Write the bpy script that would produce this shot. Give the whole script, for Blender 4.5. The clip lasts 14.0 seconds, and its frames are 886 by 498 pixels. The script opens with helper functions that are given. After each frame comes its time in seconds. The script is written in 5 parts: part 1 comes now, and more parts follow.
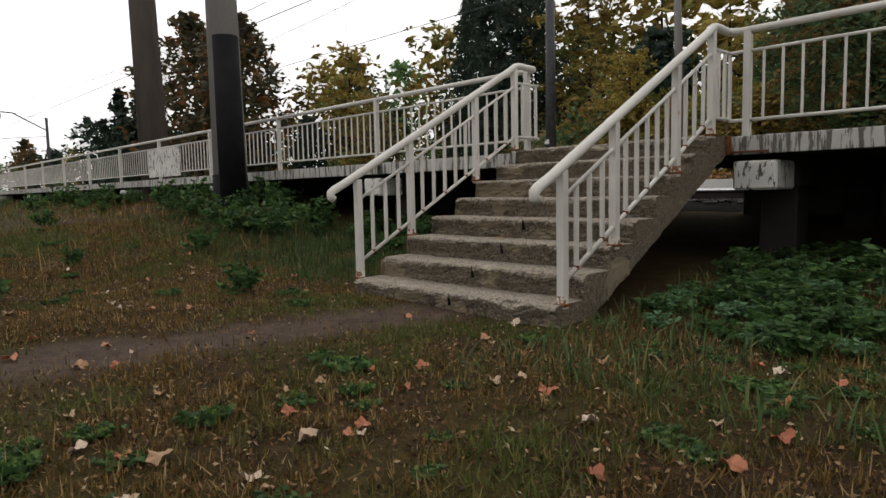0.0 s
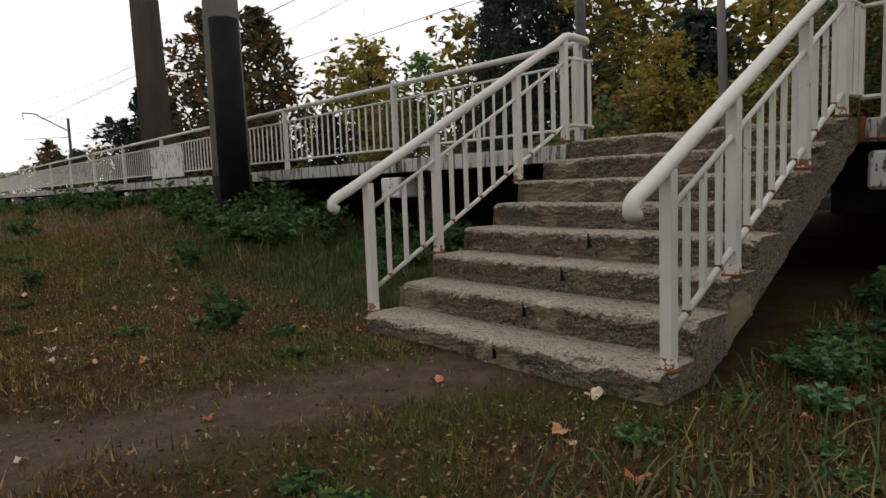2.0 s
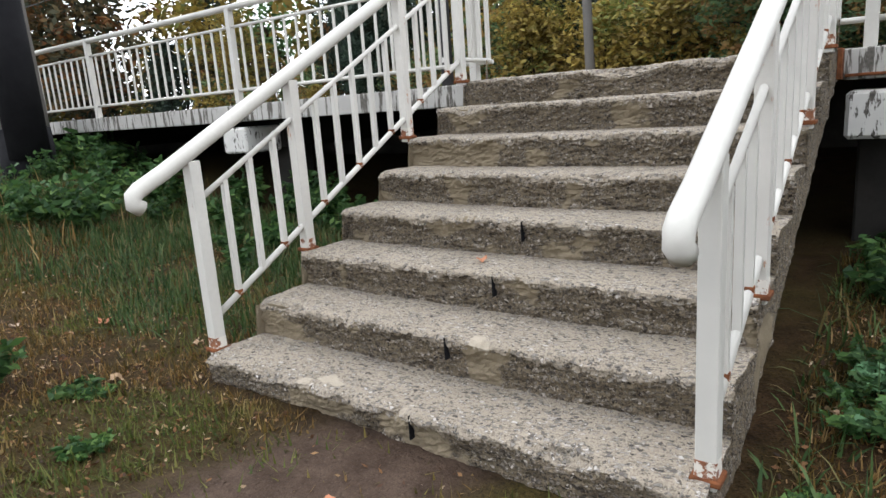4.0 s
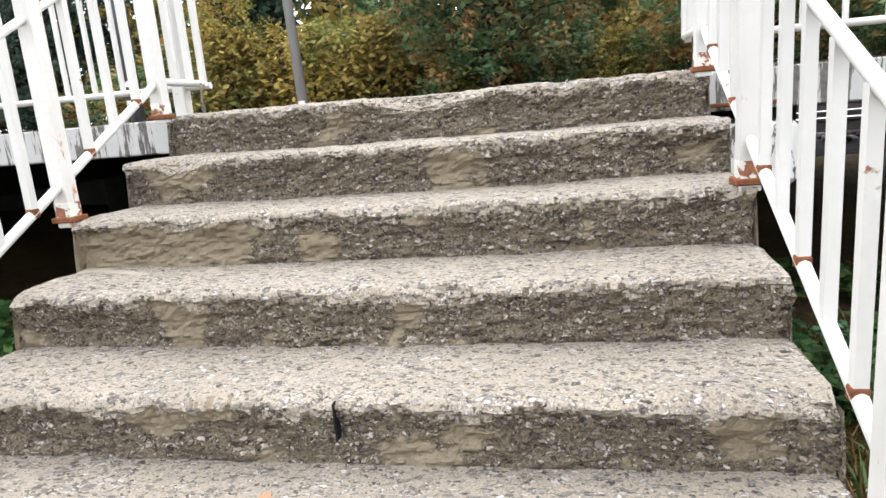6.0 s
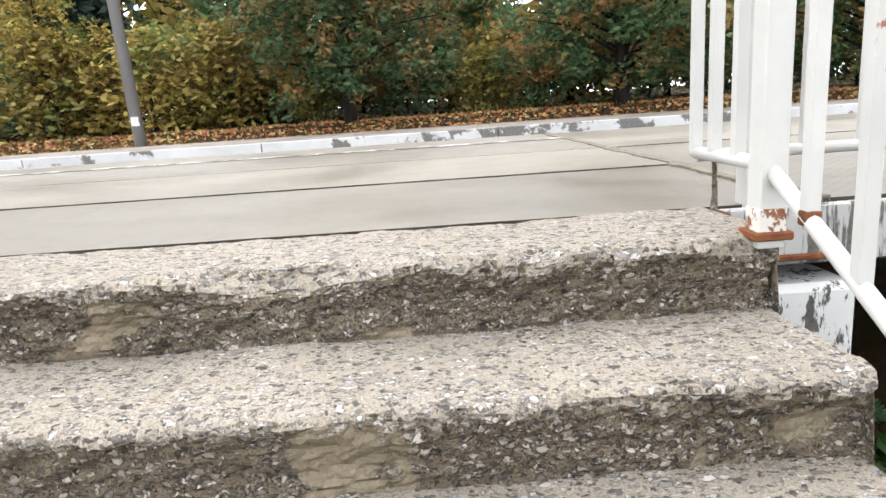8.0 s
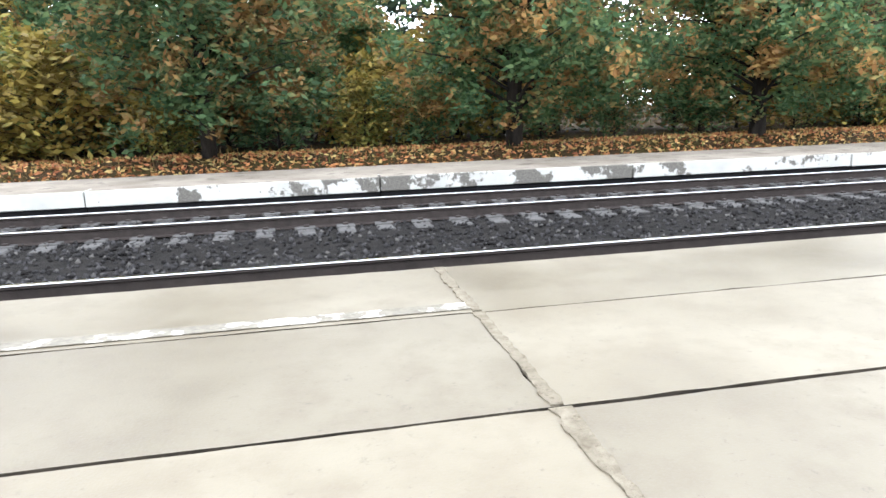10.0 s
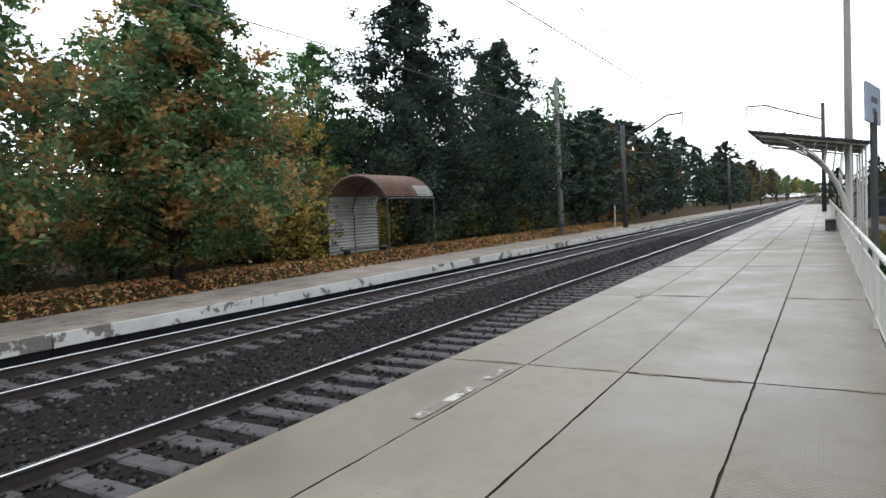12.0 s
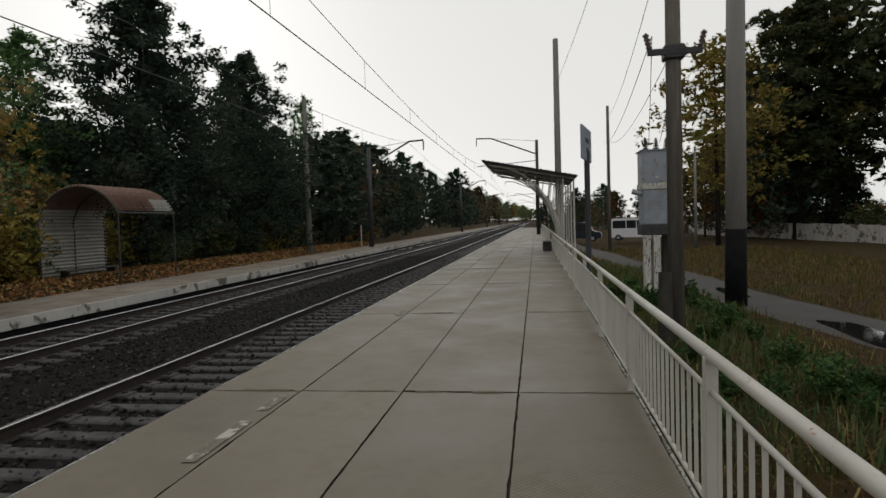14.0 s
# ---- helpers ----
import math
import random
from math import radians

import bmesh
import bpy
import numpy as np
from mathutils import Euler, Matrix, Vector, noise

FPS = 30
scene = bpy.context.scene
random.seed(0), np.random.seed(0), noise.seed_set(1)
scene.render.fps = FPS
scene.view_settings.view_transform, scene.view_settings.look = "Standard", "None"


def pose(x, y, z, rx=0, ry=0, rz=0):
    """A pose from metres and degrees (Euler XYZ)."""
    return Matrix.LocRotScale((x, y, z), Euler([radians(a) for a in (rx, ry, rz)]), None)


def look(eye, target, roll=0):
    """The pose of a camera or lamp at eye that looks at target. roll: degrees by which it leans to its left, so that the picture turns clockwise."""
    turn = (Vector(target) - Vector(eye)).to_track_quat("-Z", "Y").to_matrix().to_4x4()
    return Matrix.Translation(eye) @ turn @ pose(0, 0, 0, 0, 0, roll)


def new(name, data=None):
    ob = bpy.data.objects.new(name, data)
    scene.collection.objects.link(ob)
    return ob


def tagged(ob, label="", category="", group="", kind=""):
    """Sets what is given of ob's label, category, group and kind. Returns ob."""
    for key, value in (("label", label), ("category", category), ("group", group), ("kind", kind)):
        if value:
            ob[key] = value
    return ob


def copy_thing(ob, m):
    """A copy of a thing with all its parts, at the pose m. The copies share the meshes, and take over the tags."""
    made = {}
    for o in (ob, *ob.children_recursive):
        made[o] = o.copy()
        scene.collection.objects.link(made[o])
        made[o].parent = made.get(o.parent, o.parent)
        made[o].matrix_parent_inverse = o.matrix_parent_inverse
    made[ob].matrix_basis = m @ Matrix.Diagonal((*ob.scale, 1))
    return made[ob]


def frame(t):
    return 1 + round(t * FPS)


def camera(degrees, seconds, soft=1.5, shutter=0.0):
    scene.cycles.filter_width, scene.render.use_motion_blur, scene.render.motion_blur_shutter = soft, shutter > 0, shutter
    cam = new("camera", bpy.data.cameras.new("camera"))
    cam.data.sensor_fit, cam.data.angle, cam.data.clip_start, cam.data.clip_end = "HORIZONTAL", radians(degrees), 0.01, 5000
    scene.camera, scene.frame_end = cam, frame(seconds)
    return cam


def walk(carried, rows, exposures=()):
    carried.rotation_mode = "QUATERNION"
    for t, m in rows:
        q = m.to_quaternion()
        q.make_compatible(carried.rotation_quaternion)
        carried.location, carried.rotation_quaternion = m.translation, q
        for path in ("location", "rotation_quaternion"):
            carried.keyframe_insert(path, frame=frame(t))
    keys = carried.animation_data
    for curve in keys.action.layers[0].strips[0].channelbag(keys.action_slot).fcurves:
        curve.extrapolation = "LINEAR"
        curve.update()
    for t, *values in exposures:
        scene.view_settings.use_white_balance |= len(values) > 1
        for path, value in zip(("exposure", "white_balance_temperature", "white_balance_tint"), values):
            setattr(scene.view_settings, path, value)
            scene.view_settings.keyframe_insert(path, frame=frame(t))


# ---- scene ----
cam = camera(68.5, 14.0)
PATH = [
    (0, (4.524, -3.255, 0.892), (3.084, -1.879, 0.716), -1.2),
    (0.5, (4.294, -3.029, 0.919), (2.797, -1.719, 0.707), -1.5),
    (1, (4.049, -2.882, 0.944), (2.604, -1.508, 0.788), -2.0),
    (1.5, (3.790, -2.690, 0.955), (2.297, -1.372, 0.770), -1.5),
    (2, (3.488, -2.396, 0.975), (2.002, -1.072, 0.782), -2.1),
    (2.2, (3.409, -2.352, 0.987), (1.930, -1.020, 0.797), -1.4),
    (4.3, (2.334, -1.345, 1.184), (1.237, 0.268, 0.742), -4.5),
    (4.5, (2.231, -1.216, 1.194), (1.181, 0.431, 0.764), -4.4),
    (5, (1.977, -0.867, 1.219), (1.059, 0.828, 0.685), -3.6),
    (5.5, (1.762, -0.631, 1.226), (1.173, 1.232, 0.800), -3.8),
    (6, (1.627, -0.309, 1.254), (1.234, 1.607, 0.835), -4.8),
    (6.5, (1.556, -0.004, 1.275), (1.313, 1.922, 0.791), -3.3),
    (7, (1.459, 0.324, 1.357), (1.348, 2.282, 0.965), -4.2),
    (7.5, (1.388, 0.552, 1.519), (1.415, 2.489, 1.023), -3.6),
    (8, (1.407, 0.886, 1.623), (1.437, 2.838, 1.189), -3.8),
    (8.2, (1.397, 1.020, 1.731), (1.450, 2.957, 1.234), -1.8),
    (10.3, (1.848, 3.002, 2.207), (2.377, 4.895, 1.839), -3.0),
    (10.4, (1.868, 2.960, 2.225), (2.501, 4.827, 1.890), -4.2),
    (10.5, (1.842, 2.998, 2.305), (2.592, 4.815, 1.935), -4.0),
    (11, (1.822, 3.034, 2.488), (3.143, 4.515, 2.241), -3.5),
    (11.5, (1.661, 2.876, 2.830), (3.181, 4.153, 2.592), -2.7),
    (12, (1.679, 3.042, 2.855), (3.399, 4.056, 2.745), -2.8),
    (12.5, (1.713, 3.165, 2.870), (3.561, 3.925, 2.778), -2.1),
    (13, (1.721, 3.299, 2.872), (3.656, 3.801, 2.817), -1.8),
    (13.5, (1.656, 3.346, 2.878), (3.625, 3.691, 2.804), -1.4),
    (14, (1.694, 3.375, 2.881), (3.672, 3.659, 2.798), -1.7),
]
EXPOSURES = ((0, -1.65, 6700, 13), (1, -1.8, 6700, 13), (2.2, -1.8, 6750, 13), (4.3, -0.33, 6050, 12), (5, -0.21, 6100, 12), (6, 0.26, 6050, 13), (7, 0.36, 6050, 13), (8.2, 0.18, 6050, 12), (10.4, 0.55, 5800, 9), (11, 0.28, 5650, 9), (11.5, -0.07, 5700, 10), (12, -0.97, 6000, 10), (12.5, -2.09, 6490, 10), (13, -2.34, 6690, 9), (14, -2.44, 6740, 9))
walk(cam, [(t, look(eye, target, roll)) for t, eye, target, roll in PATH], EXPOSURES)

# ---- daylight: overcast sky and a weak, wide sun ----
world = bpy.data.worlds.new("overcast")
scene.world = world
world.use_nodes = True
wn, wl = world.node_tree.nodes, world.node_tree.links
sky = wn.new("ShaderNodeTexSky")
sky.sky_type, sky.sun_disc = "NISHITA", False
sky.sun_elevation, sky.sun_rotation = radians(22), radians(60)
sky.air_density, sky.dust_density, sky.ozone_density = 1.0, 1.0, 1.0
grey = wn.new("ShaderNodeHueSaturation")
grey.inputs["Saturation"].default_value = 0.1
wl.new(sky.outputs[0], grey.inputs["Color"])
cloud = wn.new("ShaderNodeMix")                    # cloud cover evens the sky out
cloud.data_type = "RGBA"
cloud.inputs[0].default_value = 0.8
cloud.inputs[7].default_value = (11.4, 11.5, 11.6, 1.0)
wl.new(grey.outputs[0], cloud.inputs[6])
wl.new(cloud.outputs[2], wn["Background"].inputs["Color"])
wn["Background"].inputs["Strength"].default_value = 0.4
sun = new("sun", bpy.data.lights.new("sun", "SUN"))
sun.data.energy, sun.data.angle, sun.data.color = 0.6, radians(30), (1.0, 0.97, 0.92)
sun.matrix_world = look((0, 0, 0), (0.15, -0.25, -0.95))

# ---- measures ----
RISE, RUN, WIDE = 0.165, 0.309, 2.115        # stair rise, run and width
TOP = 1.32                                   # platform surface
FRONT, EDGE = 2.54, 6.53                     # platform sides
RAIL_Y = 2.56                                # line of the platform railing
JOINT, SLAB = 2.43, 5.13                     # first cross joint and slab length
ROWS_Y = (2.54, 3.566, 4.634, 5.62, 6.53)   # long joints of the deck
RAILTOP = 0.83
NEAR_AXIS, FAR_AXIS, GAUGE = 8.29, 13.03, 1.52
FAR_EDGE, FAR_TOP = 14.78, 1.06


def smooth(a, b, v):
    t = min(1.0, max(0.0, (v - a) / (b - a)))
    return t * t * (3 - 2 * t)


def ground_z(x, y):
    """Height of the earth."""
    z = 0.03 + 0.42 * smooth(-1.5, -7.5, x) * smooth(-5.0, 0.5, y)
    z += 0.16 * smooth(0.2, 2.4, y) * (1 - smooth(6, 12, x))
    z += 0.12 * smooth(-4.0, 1.5, y) * smooth(-1.0, -6.0, x)
    z -= 0.12 * smooth(9, 18, x) * (1 - smooth(0, 2.5, y))
    z += 0.25 * smooth(14, 20, x) * smooth(-2.5, 0.5, y) * (1 - smooth(2, 2.6, y))
    z = z + (0.5 - z) * smooth(4.6, 6.6, y)
    z += 0.45 * smooth(14.85, 16.2, y) + 0.35 * smooth(17.2, 19.2, y) + 0.5 * smooth(20, 40, y)
    return z + 0.03 * noise.noise(Vector((x * 0.9, y * 0.9, 0))) + 0.012 * noise.noise(Vector((x * 4, y * 4, 3)))


# ---- materials ----
def rgba(c):
    return (c[0], c[1], c[2], 1.0)


class Nodes:
    """A small helper for node materials."""

    def __init__(self, name, rough=0.8, metal=0.0):
        self.m = bpy.data.materials.new(name)
        self.m.use_nodes = True
        self.t = self.m.node_tree
        self.b = self.t.nodes["Principled BSDF"]
        self.b.inputs["Roughness"].default_value = rough
        self.b.inputs["Metallic"].default_value = metal
        if rough > 0.82:
            self.b.inputs["Specular IOR Level"].default_value = 0.12      # porous, dull surfaces
        self.pos = self.t.nodes.new("ShaderNodeNewGeometry")

    def link(self, a, b):
        self.t.links.new(a, b)

    def tex(self, kind, scale, detail=4.0, rough=0.6, vec=None, dist=0.0):
        n = self.t.nodes.new("ShaderNodeTexNoise" if kind == "noise" else "ShaderNodeTexVoronoi")
        n.inputs["Scale"].default_value = scale
        if kind == "noise":
            n.inputs["Detail"].default_value, n.inputs["Roughness"].default_value = detail, rough
            n.inputs["Distortion"].default_value = dist
        self.link(vec or self.pos.outputs["Position"], n.inputs["Vector"])
        return n

    def stretch(self, sx, sy, sz):
        n = self.t.nodes.new("ShaderNodeVectorMath")
        n.operation = "MULTIPLY"
        n.inputs[1].default_value = (sx, sy, sz)
        self.link(self.pos.outputs["Position"], n.inputs[0])
        return n.outputs[0]

    def ramp(self, value, stops):
        n = self.t.nodes.new("ShaderNodeValToRGB")
        e = n.color_ramp.elements
        while len(e) < len(stops):
            e.new(0.5)
        for k, (p, c) in zip(e, stops):
            k.position, k.color = p, rgba(c if isinstance(c, tuple) else (c, c, c))
        self.link(value, n.inputs[0])
        return n.outputs[0]

    def mix(self, f, a, b, kind="MIX"):
        n = self.t.nodes.new("ShaderNodeMix")
        n.data_type, n.blend_type = "RGBA", kind
        for v, i in ((f, 0), (a, 6), (b, 7)):
            if isinstance(v, (int, float)):
                n.inputs[i].default_value = v
            elif isinstance(v, tuple):
                n.inputs[i].default_value = rgba(v)
            else:
                self.link(v, n.inputs[i])
        return n.outputs[2]

    def bump(self, h, strength=0.5, dist=0.01):
        n = self.t.nodes.new("ShaderNodeBump")
        n.inputs["Strength"].default_value, n.inputs["Distance"].default_value = strength, dist
        self.link(h, n.inputs["Height"])
        self.link(n.outputs[0], self.b.inputs["Normal"])

    def colour(self, c):
        self.link(c, self.b.inputs["Base Color"])

    def rough(self, c):
        self.link(c, self.b.inputs["Roughness"])

    def random(self):
        return self.t.nodes.new("ShaderNodeObjectInfo").outputs["Random"]

    def island(self):
        return self.pos.outputs["Random Per Island"]

    def height(self):
        n = self.t.nodes.new("ShaderNodeSeparateXYZ")
        self.link(self.pos.outputs["Position"], n.inputs[0])
        return n.outputs


def plain(name, c1, c2, scale=6.0, rough=0.8, metal=0.0, bump=0.3, fine=60.0, dist=0.004, c3=None, vec=None):
    """Two-scale mottled surface."""
    n = Nodes(name, rough, metal)
    v = n.stretch(*vec) if vec else None
    a, f = n.tex("noise", scale, 5, 0.6, v), n.tex("noise", fine, 3, 0.6, v)
    col = n.ramp(a.outputs["Fac"], [(0.32, c1), (0.68, c2)])
    col = n.mix(0.25, col, n.ramp(f.outputs["Fac"], [(0.3, (0.35, 0.35, 0.35)), (0.7, (0.65, 0.65, 0.65))]), "OVERLAY")
    if c3:
        s = n.tex("noise", scale * 2.3, 6, 0.7, v)
        col = n.mix(n.ramp(s.outputs["Fac"], [(0.56, 0.0), (0.66, 1.0)]), col, c3)
    n.colour(col)
    n.bump(f.outputs["Fac"], bump, dist)
    return n.m


def aggregate(name, sand, chips, share, dark, patch, depth=0.012, fine=0.5, patches=0.66):
    """Weathered concrete: sandy mortar with broken chips of stone, pits and smooth cement patches."""
    n = Nodes(name, 0.93)
    big, mid = n.tex("noise", 2.6, 5, 0.6), n.tex("noise", 11, 4, 0.65)
    warp = n.tex("noise", 45, 3, 0.6)
    vec = n.t.nodes.new("ShaderNodeMix")
    vec.data_type = "VECTOR"
    vec.inputs[0].default_value = 0.03
    n.link(n.stretch(0.75, 1.1, 1.1), vec.inputs[4])
    n.link(warp.outputs["Color"], vec.inputs[5])
    grain = n.tex("noise", 210, 3, 0.7)
    base = n.ramp(grain.outputs["Fac"], [(0.3, tuple(0.55 * c for c in sand)), (0.5, sand), (0.68, tuple(1.28 * c for c in sand))])
    base = n.mix(n.ramp(big.outputs["Fac"], [(0.35, 0.0), (0.7, 0.45)]), base, tuple(0.72 * c for c in sand))
    col, relief = base, grain.outputs["Fac"]
    for scale, more, reach in ((62, 0.0, 0.5), (125, 0.06, 0.52)):
        v = n.tex("voronoi", scale, vec=vec.outputs[1])
        rgb = n.t.nodes.new("ShaderNodeSeparateColor")
        n.link(v.outputs["Color"], rgb.inputs[0])
        crowd = n.t.nodes.new("ShaderNodeMath")
        crowd.operation = "MULTIPLY_ADD"
        crowd.inputs[1].default_value, crowd.inputs[2].default_value = 0.9, -0.45
        n.link(mid.outputs["Fac"], crowd.inputs[0])
        pick = n.t.nodes.new("ShaderNodeMath")
        pick.operation = "ADD"
        n.link(rgb.outputs[0], pick.inputs[0])
        n.link(crowd.outputs[0], pick.inputs[1])
        a = n.ramp(pick.outputs[0], [(0.97 - share - more, 0.0), (1.0 - share - more, 1.0)])
        b = n.ramp(v.outputs["Distance"], [(reach - 0.12, 1.0), (reach, 0.0)])
        f = n.mix(1.0, a, b, "MULTIPLY")
        # the ring darkens each chip's rim, painting its relief shadow into the colour
        ring = n.ramp(v.outputs["Distance"], [(reach - 0.16, 0.0), (reach - 0.03, 0.75), (reach + 0.1, 0.0)])
        col = n.mix(n.mix(1.0, a, ring, "MULTIPLY"), col, dark)
        col = n.mix(f, col, n.ramp(rgb.outputs[1], chips))
        relief = n.mix(f, relief, (0.95, 0.95, 0.95))
    pits = n.tex("noise", 70, 4, 0.7)
    hole = n.ramp(pits.outputs["Fac"], [(0.31, 0.85), (0.39, 0.0)])
    col = n.mix(hole, col, dark)
    relief = n.mix(hole, relief, (0.0, 0.0, 0.0))
    s = n.tex("noise", 2.7, 3, 0.5, dist=0.6)
    mask = n.ramp(s.outputs["Fac"], [(patches, 0.0), (patches + 0.02, 0.85)])
    n.colour(n.mix(mask, col, n.mix(0.3, patch, base)))
    n.bump(n.mix(mask, relief, (0.6, 0.6, 0.6)), 0.9, depth)
    return n.m


def painted(name, paint, under, amount=0.6, rough=0.5, scale=7.0, metal=0.0, vec=None):
    """Paint that flakes off in spots to what lies below."""
    n = Nodes(name, rough, metal)
    a = n.tex("noise", scale, 8, 0.68, n.stretch(*vec) if vec else None)
    b = n.tex("noise", 45, 3, 0.6)
    c = n.tex("noise", 1.7, 3, 0.6)
    base = n.mix(n.ramp(c.outputs["Fac"], [(0.3, 0.0), (0.75, 1.0)]), paint, tuple(0.72 * v for v in paint))
    base = n.mix(n.ramp(b.outputs["Fac"], [(0.4, 0.0), (0.8, 0.5)]), base, tuple(0.8 * v for v in paint))
    rust = n.ramp(b.outputs["Fac"], [(0.3, tuple(0.5 * v for v in under)), (0.7, under)])
    n.colour(n.mix(n.ramp(a.outputs["Fac"], [(amount, 0.0), (amount + 0.03, 1.0)]), base, rust))
    n.bump(a.outputs["Fac"], 0.3, 0.004)
    return n.m


def leaf_mat(name, stops, patch=None, amount=0.55, size=0.6, trans=0.32):
    """Leaves, each with its own tone."""
    n = Nodes(name, 0.62)
    n.b.inputs["Specular IOR Level"].default_value = 0.22
    col = n.ramp(n.island(), stops)
    if patch:
        big = n.tex("noise", size, 3, 0.6)
        col = n.mix(n.ramp(big.outputs["Fac"], [(amount, 0.0), (amount + 0.1, 0.85)]), col, n.ramp(n.island(), patch))
    hue = n.t.nodes.new("ShaderNodeHueSaturation")
    val = n.t.nodes.new("ShaderNodeMapRange")
    val.inputs["To Min"].default_value, val.inputs["To Max"].default_value = 0.8, 1.2
    n.link(n.random(), val.inputs["Value"])
    n.link(val.outputs[0], hue.inputs["Value"])
    n.link(col, hue.inputs["Color"])
    n.colour(hue.outputs[0])
    tr = n.t.nodes.new("ShaderNodeBsdfTranslucent")
    n.link(hue.outputs[0], tr.inputs["Color"])
    mx = n.t.nodes.new("ShaderNodeMixShader")
    mx.inputs[0].default_value = trans
    n.link(n.b.outputs[0], mx.inputs[1])
    n.link(tr.outputs[0], mx.inputs[2])
    n.link(mx.outputs[0], n.t.nodes["Material Output"].inputs["Surface"])
    return n.m


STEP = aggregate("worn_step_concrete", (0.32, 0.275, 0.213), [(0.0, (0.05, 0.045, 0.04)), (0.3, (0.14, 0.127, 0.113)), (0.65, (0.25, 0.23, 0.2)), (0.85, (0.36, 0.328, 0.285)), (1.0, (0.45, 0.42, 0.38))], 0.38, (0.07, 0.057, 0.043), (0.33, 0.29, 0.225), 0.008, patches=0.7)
# riser tone: dirt, with the shade of upright faces mixed into the colour
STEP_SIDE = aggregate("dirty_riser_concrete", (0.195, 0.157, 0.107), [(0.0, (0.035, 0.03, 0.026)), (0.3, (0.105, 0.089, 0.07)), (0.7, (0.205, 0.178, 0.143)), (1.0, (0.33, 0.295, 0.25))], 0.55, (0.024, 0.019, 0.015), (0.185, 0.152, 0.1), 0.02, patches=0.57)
PAINT = painted("flaked_cream_paint", (0.52, 0.505, 0.455), (0.24, 0.09, 0.03), 0.665)
POSTPAINT = painted("rust_streaked_paint", (0.52, 0.5, 0.45), (0.42, 0.19, 0.08), 0.61, 0.5, 9.0, vec=(1.5, 1.5, 0.6))
RUST = plain("rust", (0.07, 0.028, 0.014), (0.2, 0.075, 0.03), 20, 0.9, 0.0, 0.6, 120)
WHITEWASH = painted("flaked_whitewash", (0.58, 0.57, 0.53), (0.1, 0.092, 0.08), 0.55, 0.85, 3.5, vec=(7.0, 7.0, 2.0))
RUSTY = painted("rust_eaten_paint", (0.6, 0.57, 0.5), (0.22, 0.08, 0.03), 0.5, 0.7, 22.0)
LINE = painted("worn_white_line", (0.46, 0.44, 0.39), (0.17, 0.15, 0.115), 0.44, 0.7, 5.0)
FASCIA = painted("streaked_whitewash", (0.4, 0.39, 0.36), (0.13, 0.122, 0.105), 0.52, 0.85, 3.0, vec=(6.0, 6.0, 0.7))
KERB = painted("kerb_whitewash", (0.5, 0.49, 0.46), (0.17, 0.158, 0.14), 0.54, 0.85, 1.3)
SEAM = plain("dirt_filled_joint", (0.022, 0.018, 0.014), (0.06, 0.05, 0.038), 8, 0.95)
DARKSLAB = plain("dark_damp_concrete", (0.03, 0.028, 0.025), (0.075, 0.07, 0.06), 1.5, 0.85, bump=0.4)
# near-black: the shade below the platform is put into this concrete's colour
SHADE_CONC = plain("sooty_damp_concrete", (0.01, 0.01, 0.009), (0.028, 0.026, 0.023), 2.5, 0.9, bump=0.5)
POLE_CONC = plain("pole_concrete", (0.14, 0.135, 0.125), (0.23, 0.222, 0.205), 1.2, 0.85, bump=0.3, vec=(1, 1, 0.15))
# black of tar, tyres and cracks; also paints the shaded kerb gap
TAR_AND_SHADE = plain("black_tar", (0.005, 0.005, 0.006), (0.012, 0.012, 0.013), 3, 0.9, bump=0.4)
BROWN_POLE = plain("brown_weathered_pole", (0.05, 0.042, 0.036), (0.095, 0.08, 0.068), 2, 0.85, bump=0.5, vec=(1, 1, 0.1))
WOOD = plain("grey_weathered_wood", (0.075, 0.068, 0.06), (0.16, 0.145, 0.125), 9, 0.9, bump=0.7, vec=(1, 1, 0.06))
DARKSTEEL = plain("dark_painted_steel", (0.02, 0.021, 0.024), (0.05, 0.05, 0.052), 5, 0.6, 0.2)
GREYSTEEL = plain("grey_painted_steel", (0.2, 0.22, 0.25), (0.3, 0.33, 0.37), 2, 0.55, 0.2, c3=(0.2, 0.16, 0.13))
GALV = plain("whitened_corrugated_sheet", (0.3, 0.3, 0.28), (0.44, 0.44, 0.41), 2.5, 0.6, 0.1, c3=(0.4, 0.37, 0.33))
ROOFBROWN = plain("rusty_brown_sheet", (0.13, 0.075, 0.055), (0.2, 0.12, 0.09), 2.2, 0.55, 0.2, c3=(0.25, 0.19, 0.16))
BALLAST_BED = plain("ballast_bed", (0.007, 0.0063, 0.006), (0.017, 0.015, 0.014), 6, 0.95, bump=1.0, fine=45, dist=0.02)
SLEEPER = plain("sleeper_concrete", (0.052, 0.05, 0.049), (0.095, 0.092, 0.09), 4, 0.9, c3=(0.05, 0.04, 0.035))
RAIL_SIDE = plain("rusty_rail_steel", (0.022, 0.016, 0.014), (0.042, 0.032, 0.028), 8, 0.75, 0.4)
RAIL_HEAD = plain("polished_rail_steel", (0.55, 0.55, 0.56), (0.68, 0.68, 0.69), 20, 0.22, 1.0, 0.05)
ASPHALT = plain("old_asphalt", (0.17, 0.145, 0.118), (0.27, 0.238, 0.2), 1.1, 0.85, bump=0.4, fine=90, c3=(0.11, 0.095, 0.08))
